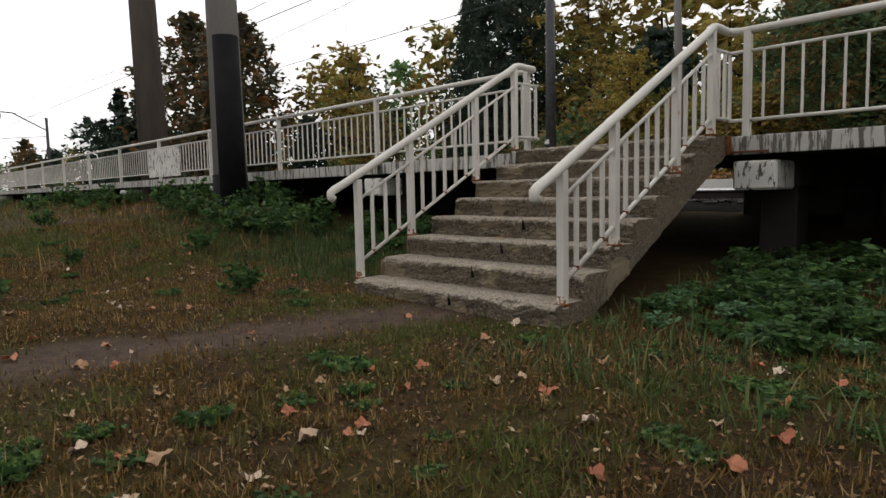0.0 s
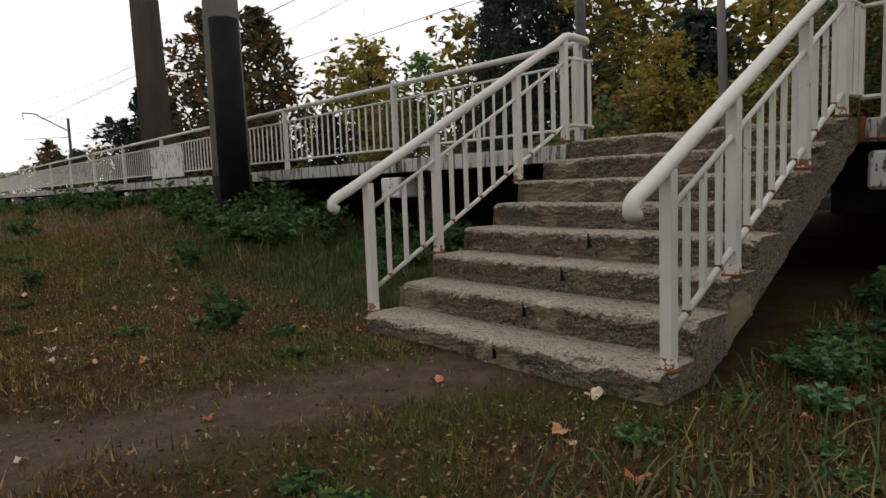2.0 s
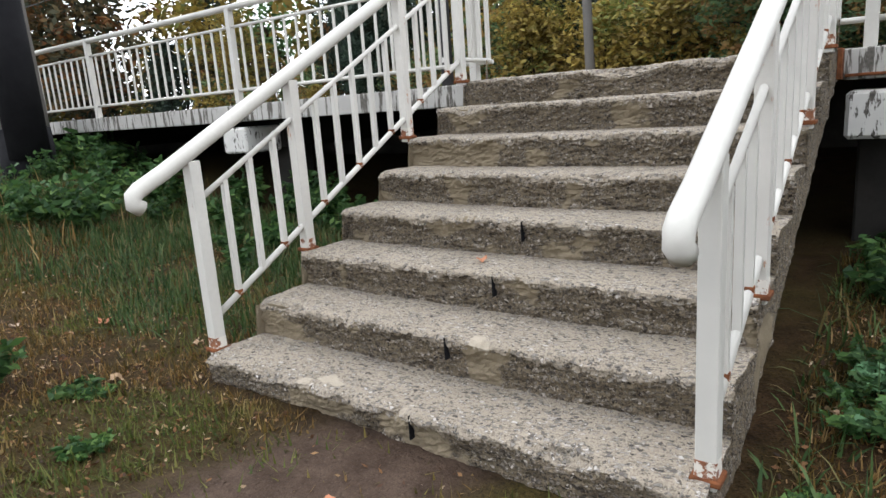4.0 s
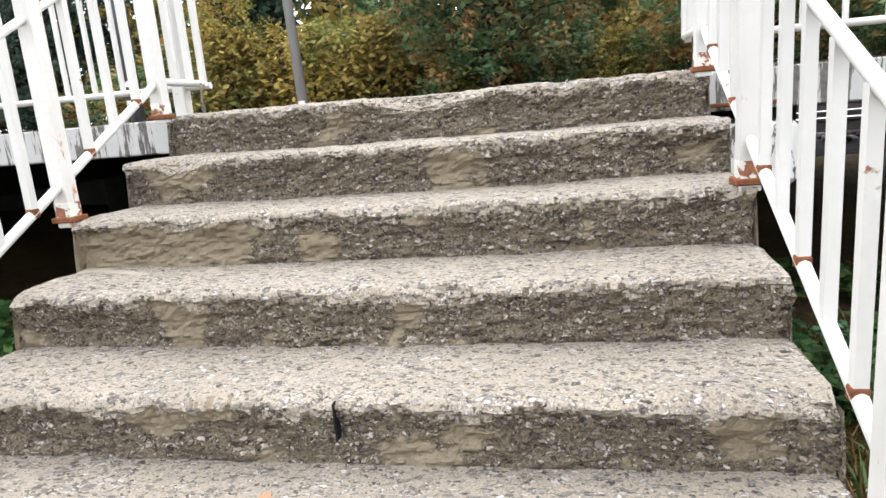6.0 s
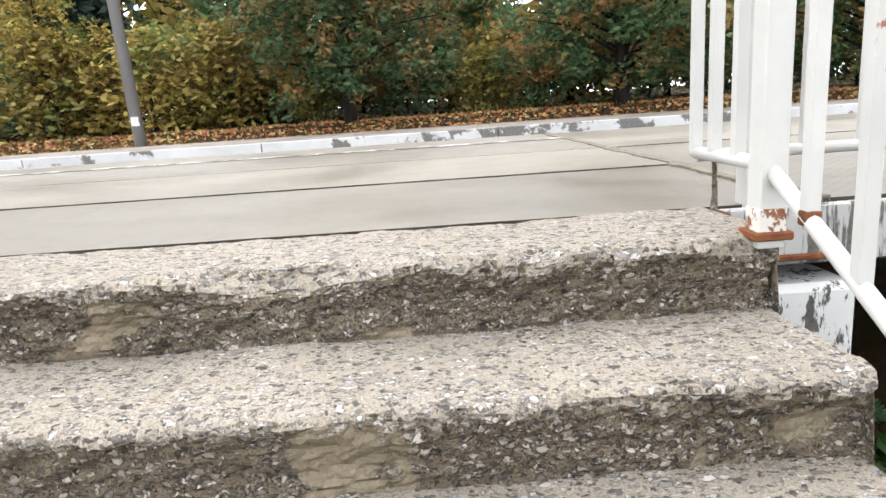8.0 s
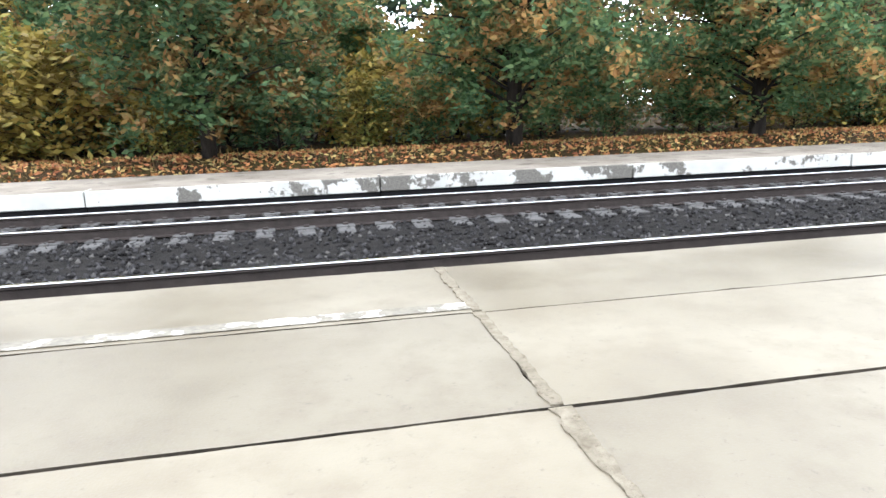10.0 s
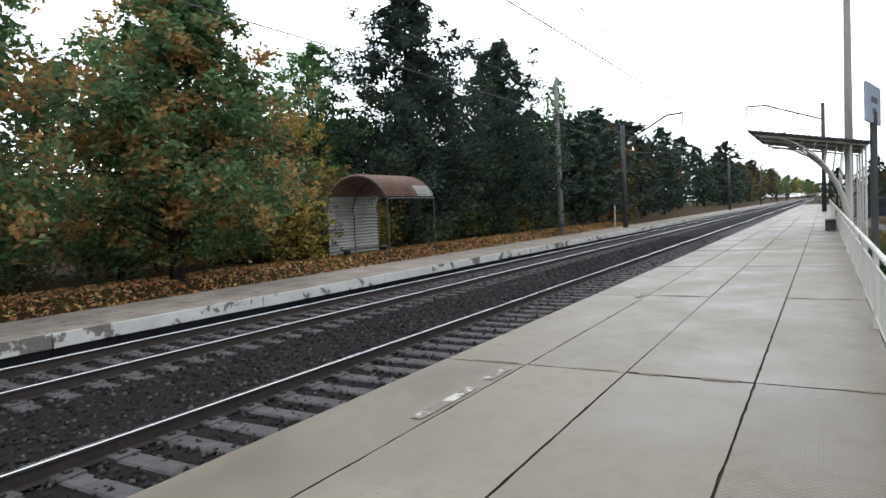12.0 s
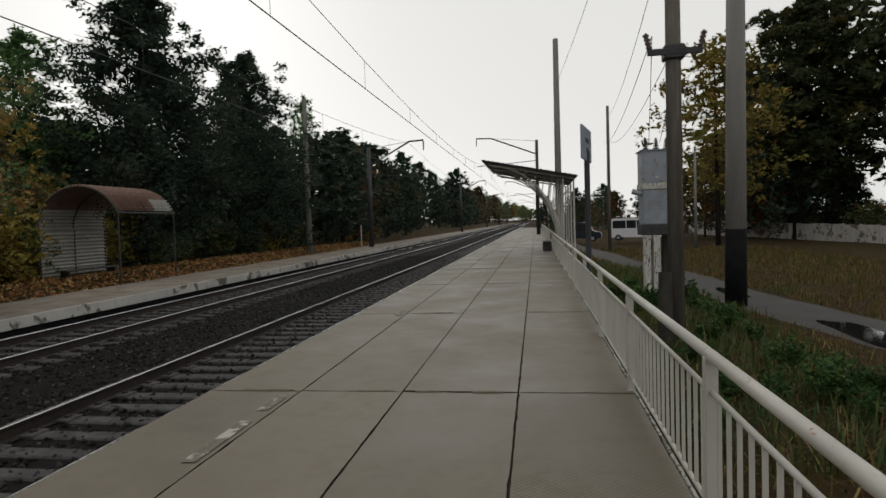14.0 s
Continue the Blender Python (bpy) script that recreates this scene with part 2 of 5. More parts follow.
BARK = plain("bark", (0.008, 0.007, 0.006), (0.028, 0.023, 0.019), 7, 0.95, bump=1.0, vec=(1, 1, 0.25), fine=30, dist=0.03)
FENCE = painted("old_whitewashed_fence", (0.42, 0.4, 0.37), (0.16, 0.145, 0.125), 0.53, 0.9, 1.2)
VAN_WHITE = plain("white_car_paint", (0.66, 0.67, 0.69), (0.72, 0.73, 0.75), 2, 0.25, 0.0, 0.0)
CAR_DARK = plain("dark_blue_car_paint", (0.012, 0.016, 0.028), (0.02, 0.025, 0.04), 2, 0.25, 0.0, 0.0)
GLASSY = plain("dark_window_glass", (0.01, 0.012, 0.014), (0.02, 0.022, 0.025), 2, 0.08, 0.0, 0.0)
SIGN = plain("blue_grey_sign_enamel", (0.2, 0.23, 0.29), (0.26, 0.29, 0.35), 3, 0.4, 0.0, 0.05)
INK = plain("dark_sign_ink", (0.02, 0.022, 0.03), (0.03, 0.032, 0.04), 3, 0.6)
PORCELAIN = plain("brown_porcelain", (0.05, 0.022, 0.016), (0.08, 0.035, 0.025), 9, 0.25)


def deck_mat():
    """Smooth damp concrete of the deck, slab by slab."""
    n = Nodes("platform_deck_concrete", 0.5)
    a, b, f = n.tex("noise", 0.7, 6, 0.62), n.tex("noise", 4.5, 5, 0.65), n.tex("noise", 110, 2, 0.6)
    col = n.ramp(a.outputs["Fac"], [(0.3, (0.078, 0.061, 0.037)), (0.48, (0.128, 0.107, 0.072)), (0.7, (0.178, 0.156, 0.115))])
    col = n.mix(n.ramp(b.outputs["Fac"], [(0.45, 0.0), (0.7, 0.6)]), col, (0.1, 0.078, 0.05))
    pit = n.tex("noise", 26, 5, 0.75)
    col = n.mix(n.ramp(pit.outputs["Fac"], [(0.3, 0.7), (0.4, 0.0)]), col, (0.075, 0.06, 0.042))
    tone = n.ramp(n.random(), [(0.0, (0.36, 0.355, 0.345)), (1.0, (0.58, 0.58, 0.58))])
    col = n.mix(0.6, col, tone, "OVERLAY")
    col = n.mix(n.ramp(f.outputs["Fac"], [(0.3, 0.25), (0.5, 0.0)]), col, (0.14, 0.12, 0.1))
    n.colour(col)
    n.rough(n.ramp(a.outputs["Fac"], [(0.35, 0.34), (0.65, 0.62)]))
    n.bump(f.outputs["Fac"], 0.25, 0.003)
    return n.m


def earth_mat():
    """Bare trodden earth, moss and dead grass."""
    n = Nodes("earth", 0.95)
    a, b, f = n.tex("noise", 0.9, 5, 0.65), n.tex("noise", 7, 5, 0.7), n.tex("noise", 45, 4, 0.7)
    col = n.ramp(b.outputs["Fac"], [(0.3, (0.014, 0.0075, 0.003)), (0.5, (0.036, 0.02, 0.008)), (0.7, (0.072, 0.042, 0.018))])
    grass = n.ramp(f.outputs["Fac"], [(0.3, (0.022, 0.02, 0.005)), (0.7, (0.072, 0.054, 0.013))])
    col = n.mix(n.ramp(a.outputs["Fac"], [(0.42, 0.0), (0.6, 0.8)]), col, grass)
    xyz = n.height()
    # the trodden path that leads off from the stair
    m = n.t.nodes.new("ShaderNodeMath")
    m.operation = "MULTIPLY_ADD"
    m.inputs[1].default_value, m.inputs[2].default_value = -0.25, -1.15
    n.link(xyz["Y"], m.inputs[0])
    d = n.t.nodes.new("ShaderNodeMath")
    d.operation = "ADD"
    n.link(xyz["X"], d.inputs[0])
    n.link(m.outputs[0], d.inputs[1])
    w = n.t.nodes.new("ShaderNodeMath")
    w.operation = "MULTIPLY_ADD"
    w.inputs[1].default_value, w.inputs[2].default_value = 0.9, -0.45
    n.link(a.outputs["Fac"], w.inputs[0])
    e = n.t.nodes.new("ShaderNodeMath")
    e.operation = "ADD"
    n.link(d.outputs[0], e.inputs[0])
    n.link(w.outputs[0], e.inputs[1])
    g = n.t.nodes.new("ShaderNodeMath")
    g.operation = "ABSOLUTE"
    n.link(e.outputs[0], g.inputs[0])
    path = n.ramp(g.outputs[0], [(0.22, 1.0), (0.55, 0.0)])
    south = n.t.nodes.new("ShaderNodeMath")
    south.operation = "LESS_THAN"
    south.inputs[1].default_value = 0.3
    n.link(xyz["Y"], south.inputs[0])
    both = n.t.nodes.new("ShaderNodeMath")
    both.operation = "MULTIPLY"
    n.link(path, both.inputs[0])
    n.link(south.outputs[0], both.inputs[1])
    bare = n.ramp(b.outputs["Fac"], [(0.3, (0.036, 0.022, 0.014)), (0.7, (0.092, 0.063, 0.045))])
    crumb = n.tex("noise", 130, 3, 0.7)
    bare = n.mix(n.ramp(crumb.outputs["Fac"], [(0.3, 0.75), (0.48, 0.0)]), bare, (0.016, 0.01, 0.006))
    bare = n.mix(n.ramp(crumb.outputs["Fac"], [(0.6, 0.0), (0.7, 0.7)]), bare, (0.13, 0.1, 0.08))
    col = n.mix(n.ramp(crumb.outputs["Fac"], [(0.34, 0.85), (0.5, 0.0)]), col, (0.006, 0.004, 0.002))
    col = n.mix(n.ramp(crumb.outputs["Fac"], [(0.6, 0.0), (0.7, 0.6)]), col, (0.1, 0.065, 0.03))
    n.colour(n.mix(both.outputs[0], col, bare))
    n.rough(n.mix(both.outputs[0], (0.95, 0.95, 0.95), (0.8, 0.8, 0.8)))
    n.bump(n.mix(0.5, b.outputs["Fac"], f.outputs["Fac"]), 1.0, 0.05)
    return n.m


DECK, EARTH = deck_mat(), earth_mat()
DECK_RIBBED = deck_mat()
DECK_RIBBED.name = "studded_deck_concrete"
_n = DECK_RIBBED.node_tree
_c = _n.nodes.new("ShaderNodeTexChecker")
_c.inputs["Scale"].default_value = 42
_g = _n.nodes.new("ShaderNodeNewGeometry")
_n.links.new(_g.outputs["Position"], _c.inputs["Vector"])
_b = _n.nodes["Bump"]
_b.inputs["Strength"].default_value, _b.inputs["Distance"].default_value = 0.5, 0.006
_n.links.new(_c.outputs["Fac"], _b.inputs["Height"])
_p = _n.nodes["Principled BSDF"]
_was = _p.inputs["Base Color"].links[0].from_socket
_m = _n.nodes.new("ShaderNodeMix")                 # dirt lies between the studs
_m.data_type, _m.blend_type = "RGBA", "MULTIPLY"
_m.inputs[0].default_value = 0.7
_c.inputs["Color1"].default_value, _c.inputs["Color2"].default_value = (1.12, 1.12, 1.12, 1), (0.74, 0.73, 0.7, 1)
_n.links.new(_was, _m.inputs[6])
_n.links.new(_c.outputs["Color"], _m.inputs[7])
_n.links.new(_m.outputs[2], _p.inputs["Base Color"])
BLADE = leaf_mat("grass_blades", [(0.0, (0.03, 0.028, 0.007)), (0.3, (0.075, 0.048, 0.011)), (0.6, (0.115, 0.066, 0.016)), (0.85, (0.16, 0.1, 0.03)), (1.0, (0.34, 0.24, 0.11))], [(0.0, (0.028, 0.05, 0.009)), (1.0, (0.085, 0.11, 0.02))], 0.49, 0.8)
GREENBLADE = leaf_mat("lush_grass_blades", [(0.0, (0.02, 0.045, 0.012)), (0.5, (0.04, 0.075, 0.02)), (0.8, (0.075, 0.11, 0.035)), (1.0, (0.17, 0.12, 0.05))])
WEED = leaf_mat("weed_leaves", [(0.0, (0.016, 0.042, 0.013)), (0.6, (0.04, 0.09, 0.024)), (1.0, (0.1, 0.165, 0.04))])
PALEWEED = leaf_mat("pale_weed_leaves", [(0.0, (0.06, 0.14, 0.06)), (1.0, (0.14, 0.25, 0.13))])
FALLEN = leaf_mat("fallen_leaves", [(0.0, (0.2, 0.055, 0.02)), (0.3, (0.36, 0.13, 0.05)), (0.6, (0.3, 0.19, 0.09)), (0.85, (0.45, 0.33, 0.22)), (1.0, (0.5, 0.42, 0.33))], trans=0.1)
BITS = leaf_mat("leaf_bits", [(0.0, (0.02, 0.01, 0.005)), (0.35, (0.075, 0.032, 0.012)), (0.65, (0.15, 0.07, 0.025)), (0.9, (0.26, 0.16, 0.07)), (1.0, (0.45, 0.35, 0.24))], trans=0.1)
LITTER = leaf_mat("leaf_litter", [(0.0, (0.18, 0.06, 0.025)), (0.5, (0.36, 0.16, 0.06)), (0.8, (0.42, 0.29, 0.11)), (1.0, (0.24, 0.21, 0.08))], trans=0.1)
LINDEN = leaf_mat("linden_leaves", [(0.0, (0.036, 0.075, 0.034)), (0.6, (0.085, 0.15, 0.062)), (1.0, (0.15, 0.21, 0.085))], [(0.0, (0.26, 0.12, 0.045)), (1.0, (0.4, 0.24, 0.08))], 0.5, 1.1, 0.45)
RUSSET = leaf_mat("russet_leaves", [(0.0, (0.03, 0.038, 0.02)), (0.6, (0.065, 0.06, 0.028)), (1.0, (0.11, 0.08, 0.035))], [(0.0, (0.17, 0.055, 0.02)), (1.0, (0.25, 0.12, 0.03))], 0.52, 0.7)
DARKGREEN = leaf_mat("dark_green_leaves", [(0.0, (0.014, 0.027, 0.019)), (0.6, (0.03, 0.05, 0.034)), (1.0, (0.055, 0.08, 0.05))], [(0.0, (0.06, 0.045, 0.02)), (1.0, (0.09, 0.06, 0.025))], 0.6, 0.5)
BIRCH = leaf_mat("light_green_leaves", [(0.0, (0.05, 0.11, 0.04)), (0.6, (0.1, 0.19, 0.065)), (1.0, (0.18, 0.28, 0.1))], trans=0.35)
YELLOW = leaf_mat("yellow_leaves", [(0.0, (0.13, 0.09, 0.02)), (0.6, (0.26, 0.19, 0.04)), (1.0, (0.35, 0.28, 0.07))], [(0.0, (0.07, 0.1, 0.025)), (1.0, (0.14, 0.17, 0.04))], 0.52, 0.6, 0.35)
OAK = leaf_mat("oak_leaves", [(0.0, (0.016, 0.026, 0.01)), (0.6, (0.035, 0.05, 0.018)), (1.0, (0.07, 0.08, 0.026))], [(0.0, (0.08, 0.055, 0.016)), (1.0, (0.13, 0.09, 0.024))], 0.58, 0.35)
RED = leaf_mat("red_orange_leaves", [(0.0, (0.2, 0.035, 0.012)), (0.6, (0.36, 0.085, 0.02)), (1.0, (0.42, 0.16, 0.035))])
CONIFER = leaf_mat("conifer_needles", [(0.0, (0.006, 0.014, 0.009)), (0.7, (0.016, 0.03, 0.017)), (1.0, (0.03, 0.05, 0.026))], trans=0.1)


# ---- mesh tools ----
class Shape:
    """Collects vertices and faces of one mesh."""

    def __init__(self):
        self.v, self.f = [], []

    def add(self, verts, faces):
        k = len(self.v)
        self.v += [tuple(p) for p in verts]
        self.f += [tuple(i + k for i in q) for q in faces]
        return self

    def box(self, x0, x1, y0, y1, z0, z1, c=0.0, m=None):
        """A box with chamfered edges."""
        if c <= 0:
            v = [(x, y, z) for x in (x0, x1) for y in (y0, y1) for z in (z0, z1)]
            f = [(0, 1, 3, 2), (4, 6, 7, 5), (0, 4, 5, 1), (2, 3, 7, 6), (0, 2, 6, 4), (1, 5, 7, 3)]
        else:
            b = bmesh.new()
            bmesh.ops.create_cube(b, size=1.0)
            for q in b.verts:
                q.co = ((x0 + x1) / 2 + q.co.x * (x1 - x0), (y0 + y1) / 2 + q.co.y * (y1 - y0), (z0 + z1) / 2 + q.co.z * (z1 - z0))
            bmesh.ops.bevel(b, geom=b.edges[:], offset=c, segments=1, affect="EDGES")
            b.verts.index_update()
            v, f = [tuple(q.co) for q in b.verts], [tuple(q.index for q in g.verts) for g in b.faces]
            b.free()
        if m is not None:
            v = [tuple(m @ Vector(p)) for p in v]
        return self.add(v, f)

    def tube(self, pts, r, n=10, r2=None, caps=True):
        """A round bar along points, tapering from r to r2."""
        pts = [Vector(p) for p in pts]
        rings, prev = [], None
        for i, p in enumerate(pts):
            d = ((pts[min(i + 1, len(pts) - 1)] - pts[max(i - 1, 0)])).normalized()
            if prev is None:
                a = d.cross(Vector((0, 0, 1)) if abs(d.z) < 0.9 else Vector((1, 0, 0))).normalized()
            else:
                a = (prev - d * prev.dot(d)).normalized()
            prev, e = a, d.cross(a)
            s = r if r2 is None else r + (r2 - r) * i / (len(pts) - 1)
            rings.append([p + s * (math.cos(t) * a + math.sin(t) * e) for t in (2 * math.pi * k / n for k in range(n))])
        v = [q for ring in rings for q in ring]
        f = [(i * n + k, i * n + (k + 1) % n, (i + 1) * n + (k + 1) % n, (i + 1) * n + k) for i in range(len(rings) - 1) for k in range(n)]
        if caps:
            f += [tuple(range(n))[::-1], tuple((len(rings) - 1) * n + k for k in range(n))]
        return self.add(v, f)

    def extrude(self, outline, axis, a, b):
        """A flat outline (two coordinates) pushed along an axis from a to b."""
        n = len(outline)
        place = {0: lambda s, p: (s, p[0], p[1]), 1: lambda s, p: (p[0], s, p[1]), 2: lambda s, p: (p[0], p[1], s)}[axis]
        v = [place(s, p) for s in (a, b) for p in outline]
        f = [(k, (k + 1) % n, n + (k + 1) % n, n + k) for k in range(n)] + [tuple(range(n))[::-1], tuple(range(n, 2 * n))]
        return self.add(v, f)

    def mesh(self, name, mat, smooth_faces=False):
        me = bpy.data.meshes.new(name)
        me.from_pydata(self.v, [], self.f)
        me.materials.append(mat)
        if smooth_faces:
            me.polygons.foreach_set("use_smooth", [True] * len(me.polygons))
        b = bmesh.new()
        b.from_mesh(me)
        bmesh.ops.recalc_face_normals(b, faces=b.faces[:])
        b.to_mesh(me)
        b.free()
        return me


def thing(name, label, category, group="", kind="", at=(0, 0, 0)):
    """An empty base that carries the parts of a thing."""
    ob = new(name)
    ob.location = at
    ob.empty_display_size = 0.1
    return tagged(ob, label, category, group, kind)


def part(name, shape, mat, parent, label="", smooth_faces=False):
    """One mesh under a thing or a part."""
    me = shape if isinstance(shape, bpy.types.Mesh) else shape.mesh(name, mat, smooth_faces)
    ob = new(name, me)
    ob.parent = parent
    return tagged(ob, label)


def single(name, shape, mat, label, category="", kind="", group="", smooth_faces=False):
    """A thing made of one mesh."""
    return tagged(new(name, shape.mesh(name, mat, smooth_faces)), label, category, group, kind)


def quick_mesh(name, verts, faces, mat):
    """A large mesh from arrays of corner places and quads or triangles."""
    me = bpy.data.meshes.new(name)
    verts, faces = np.asarray(verts, np.float32), np.asarray(faces, np.int32)
    me.vertices.add(len(verts))
    me.vertices.foreach_set("co", verts.ravel())
    k = faces.shape[1]
    me.loops.add(faces.size)
    me.loops.foreach_set("vertex_index", faces.ravel())
    me.polygons.add(len(faces))
    me.polygons.foreach_set("loop_start", np.arange(0, faces.size, k, dtype=np.int32))
    me.update(calc_edges=True)
    me.materials.append(mat)
    return me


# ---- the ground, one sheet to the horizon ----
def steps(spans):
    out = []
    for a, b, d in spans:
        k = max(1, round((b - a) / d))
        out += [a + (b - a) * i / k for i in range(k)]
    return out + [spans[-1][1]]


def build_ground():
    xs = steps([(-2500, -300, 550), (-300, -60, 40), (-60, -12, 3), (-12, 8, 0.22), (8, 40, 1.2), (40, 120, 8), (120, 300, 60), (300, 2500, 550)])
    ys = steps([(-2500, -300, 550), (-300, -40, 40), (-40, -6, 2), (-6, 3, 0.2), (3, 24, 0.7), (24, 60, 6), (60, 300, 60), (300, 2500, 550)])
    v = [(x, y, ground_z(x, y)) for x in xs for y in ys]
    n = len(ys)
    f = [(i * n + j, (i + 1) * n + j, (i + 1) * n + j + 1, i * n + j + 1) for i in range(len(xs) - 1) for j in range(n - 1)]
    me = quick_mesh("ground", v, f, EARTH)
    me.polygons.foreach_set("use_smooth", [True] * len(me.polygons))
    return tagged(new("ground", me), "damp brown earth with moss, dead grass and a trodden path", "ground", kind="structure")


build_ground()


# ---- the stair ----
def rough_step(k):
    """One worn step: pitted riser coloured darker for dirt and shade, broken rounded nose and pebbly tread."""
    y0, z0 = RUN * (k - 1), RISE * (k - 1)
    back = RUN + 0.03 if k < 8 else FRONT - y0 - 0.01
    prof = [(0.03, -0.02), (0.03, 0.015), (0.03, 0.04), (0.027, 0.065), (0.022, 0.09), (0.014, 0.112), (0.006, 0.13), (0.0, 0.143), (0.004, 0.154), (0.014, 0.161), (0.03, 0.1645), (0.055, RISE), (0.085, RISE), (0.12, RISE), (0.16, RISE), (0.2, RISE), (0.25, RISE), (back, RISE), (back, 0.0)]
    fine, along = [prof[0]], [0.0]
    for p0, p1 in zip(prof, prof[1:]):
        d = math.hypot(p1[0] - p0[0], p1[1] - p0[1])
        m = max(1, round(d / 0.0095)) if p0[0] < 0.09 and p1[0] < 0.09 else 1
        for q in range(1, m + 1):
            fine.append((p0[0] + (p1[0] - p0[0]) * q / m, p0[1] + (p1[1] - p0[1]) * q / m))
            along.append(along[-1] + d / m)
    prof = fine
    nx = 240
    v, f, dirty_shaded = [], [], []
    n = len(prof)
    for i in range(nx + 1):
        x = WIDE * i / nx
        chip = max(0.0, noise.noise(Vector((x * 2.6, k * 7.7, 0))) - 0.1) * 0.085 + max(0.0, noise.noise(Vector((x * 11, k * 3.7, 4))) - 0.2) * 0.05
        for dy, dz in prof:
            p = Vector((x * 9, k * 3.1, dz * 22 + dy * 9))
            a = noise.noise(p) + 0.7 * noise.noise(p * 2.7) + 0.5 * noise.noise(p * 6.1)
            near_nose = math.exp(-((dy - 0.01) ** 2) / 0.0014 - ((dz - 0.15) ** 2) / 0.0014)
            oy = 0.014 * a * (dy < 0.1) + chip * near_nose
            oz = 0.0042 * a * (dz > 0.1) - 0.8 * chip * near_nose - 0.006 * smooth(0.9, 0.5, abs(x - WIDE / 2)) * (dy > 0.05)
            end = (0.016 * noise.noise(Vector((k * 5.0, dz * 14, dy * 9 + (0 if i == 0 else 40))))) if i in (0, nx) else 0
            v.append((x + end, y0 + dy + oy, z0 + dz + oz))
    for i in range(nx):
        # faces below this line take the darker riser tone, dirt and shade together
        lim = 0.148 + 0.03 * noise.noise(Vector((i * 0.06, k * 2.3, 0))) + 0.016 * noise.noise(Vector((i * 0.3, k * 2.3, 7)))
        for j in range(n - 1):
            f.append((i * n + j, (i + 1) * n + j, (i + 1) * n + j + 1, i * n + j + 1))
            dirty_shaded.append(1 if along[j] + 0.032 * noise.noise(Vector((i * 0.62, j * 0.66, k * 9.1))) < lim else 0)
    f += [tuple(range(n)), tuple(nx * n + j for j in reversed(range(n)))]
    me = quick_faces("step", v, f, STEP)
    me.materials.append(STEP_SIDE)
    me.polygons.foreach_set("material_index", dirty_shaded + [1, 1])
    return me


def quick_faces(name, v, f, mat):
    me = bpy.data.meshes.new(name)
    me.from_pydata(v, [], f)
    me.materials.append(mat)
    return me


def rough_side(s, x, side):
    """Broken, pebbly skin over the outer face of a stair beam."""
    rows, y = [], 0.05
    while y < FRONT - 0.04:
        k = int(y / RUN)
        lo = max(-0.1, -0.187 + 0.5447 * y) + 0.016 * noise.noise(Vector((y * 9, side, 2)))
        hi = RISE * (k + 1) - 0.025
        rows.append([(x + side * (0.004 + 0.014 * abs(noise.noise(Vector((y * 16, side * 3, z * 16)))) + 0.01 * abs(noise.noise(Vector((y * 41, side, z * 41))))), y, z) for z in (lo + (hi - lo) * j / 14 for j in range(15))])
        y += 0.0185
    s.add([p for r in rows for p in r], [(i * 15 + j, (i + 1) * 15 + j, (i + 1) * 15 + j + 1, i * 15 + j + 1) for i in range(len(rows) - 1) for j in range(14)])


def build_stair():
    st = thing("concrete_stair", "worn concrete stair of eight pebbly steps up to the platform", "stairs")
    for k in range(1, 9):
        part("step", rough_step(k), STEP, st)
    for x0, x1 in ((0.0, 0.22), (WIDE - 0.2, WIDE)):
        out = [(0.03, -0.1)]
        for k in range(1, 9):
            out += [(RUN * (k - 1) + 0.035, RISE * (k - 1) - 0.01), (RUN * (k - 1) + 0.035, RISE * k - 0.02)]
        out += [(FRONT - 0.03, TOP - 0.02), (FRONT - 0.03, 1.18), (0.16, -0.1)]
        s = Shape().extrude(out, 0, x0 + 0.012, x1 - 0.012)
        rough_side(s, x0 + 0.008 if x0 < 0.5 else x1 - 0.008, -1 if x0 < 0.5 else 1)
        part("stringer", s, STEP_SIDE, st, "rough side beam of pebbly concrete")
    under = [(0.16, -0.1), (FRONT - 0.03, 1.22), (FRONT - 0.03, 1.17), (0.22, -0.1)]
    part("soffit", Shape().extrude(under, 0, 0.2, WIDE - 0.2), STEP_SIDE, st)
    for k, x in ((1, 1.16), (2, 1.1), (3, 1.13), (4, 1.1)):
        z = RISE * k
        y = RUN * (k - 1)
        part("joint_crack", Shape().box(x - 0.002, x + 0.002, y - 0.001, y + 0.03, z - 0.1, z - 0.012), TAR_AND_SHADE, st)
    return st


build_stair()


# ---- railings ----
POSTS_Y = ((0.1, 0.165), (0.70, 0.5), (1.583, 1.0), (2.198, TOP))
HAND = lambda y: 1.03 + (y - 0.1) * 0.55       # height of the stair's handrail


def square_bar(a, b, w, m=None):
    """A square bar between two points that share x or run upright."""
    a, b = Vector(a), Vector(b)
    d = (b - a).normalized()
    u = d.cross(Vector((1, 0, 0)) if abs(d.x) < 0.9 else Vector((0, 0, 1))).normalized()
    e = d.cross(u)
    h = w / 2
    v = [p + su * h * u + se * h * e for p in (a, b) for su, se in ((-1, -1), (1, -1), (1, 1), (-1, 1))]
    f = [(0, 1, 5, 4), (1, 2, 6, 5), (2, 3, 7, 6), (3, 0, 4, 7), (3, 2, 1, 0), (4, 5, 6, 7)]
    return Shape().add(v, f)


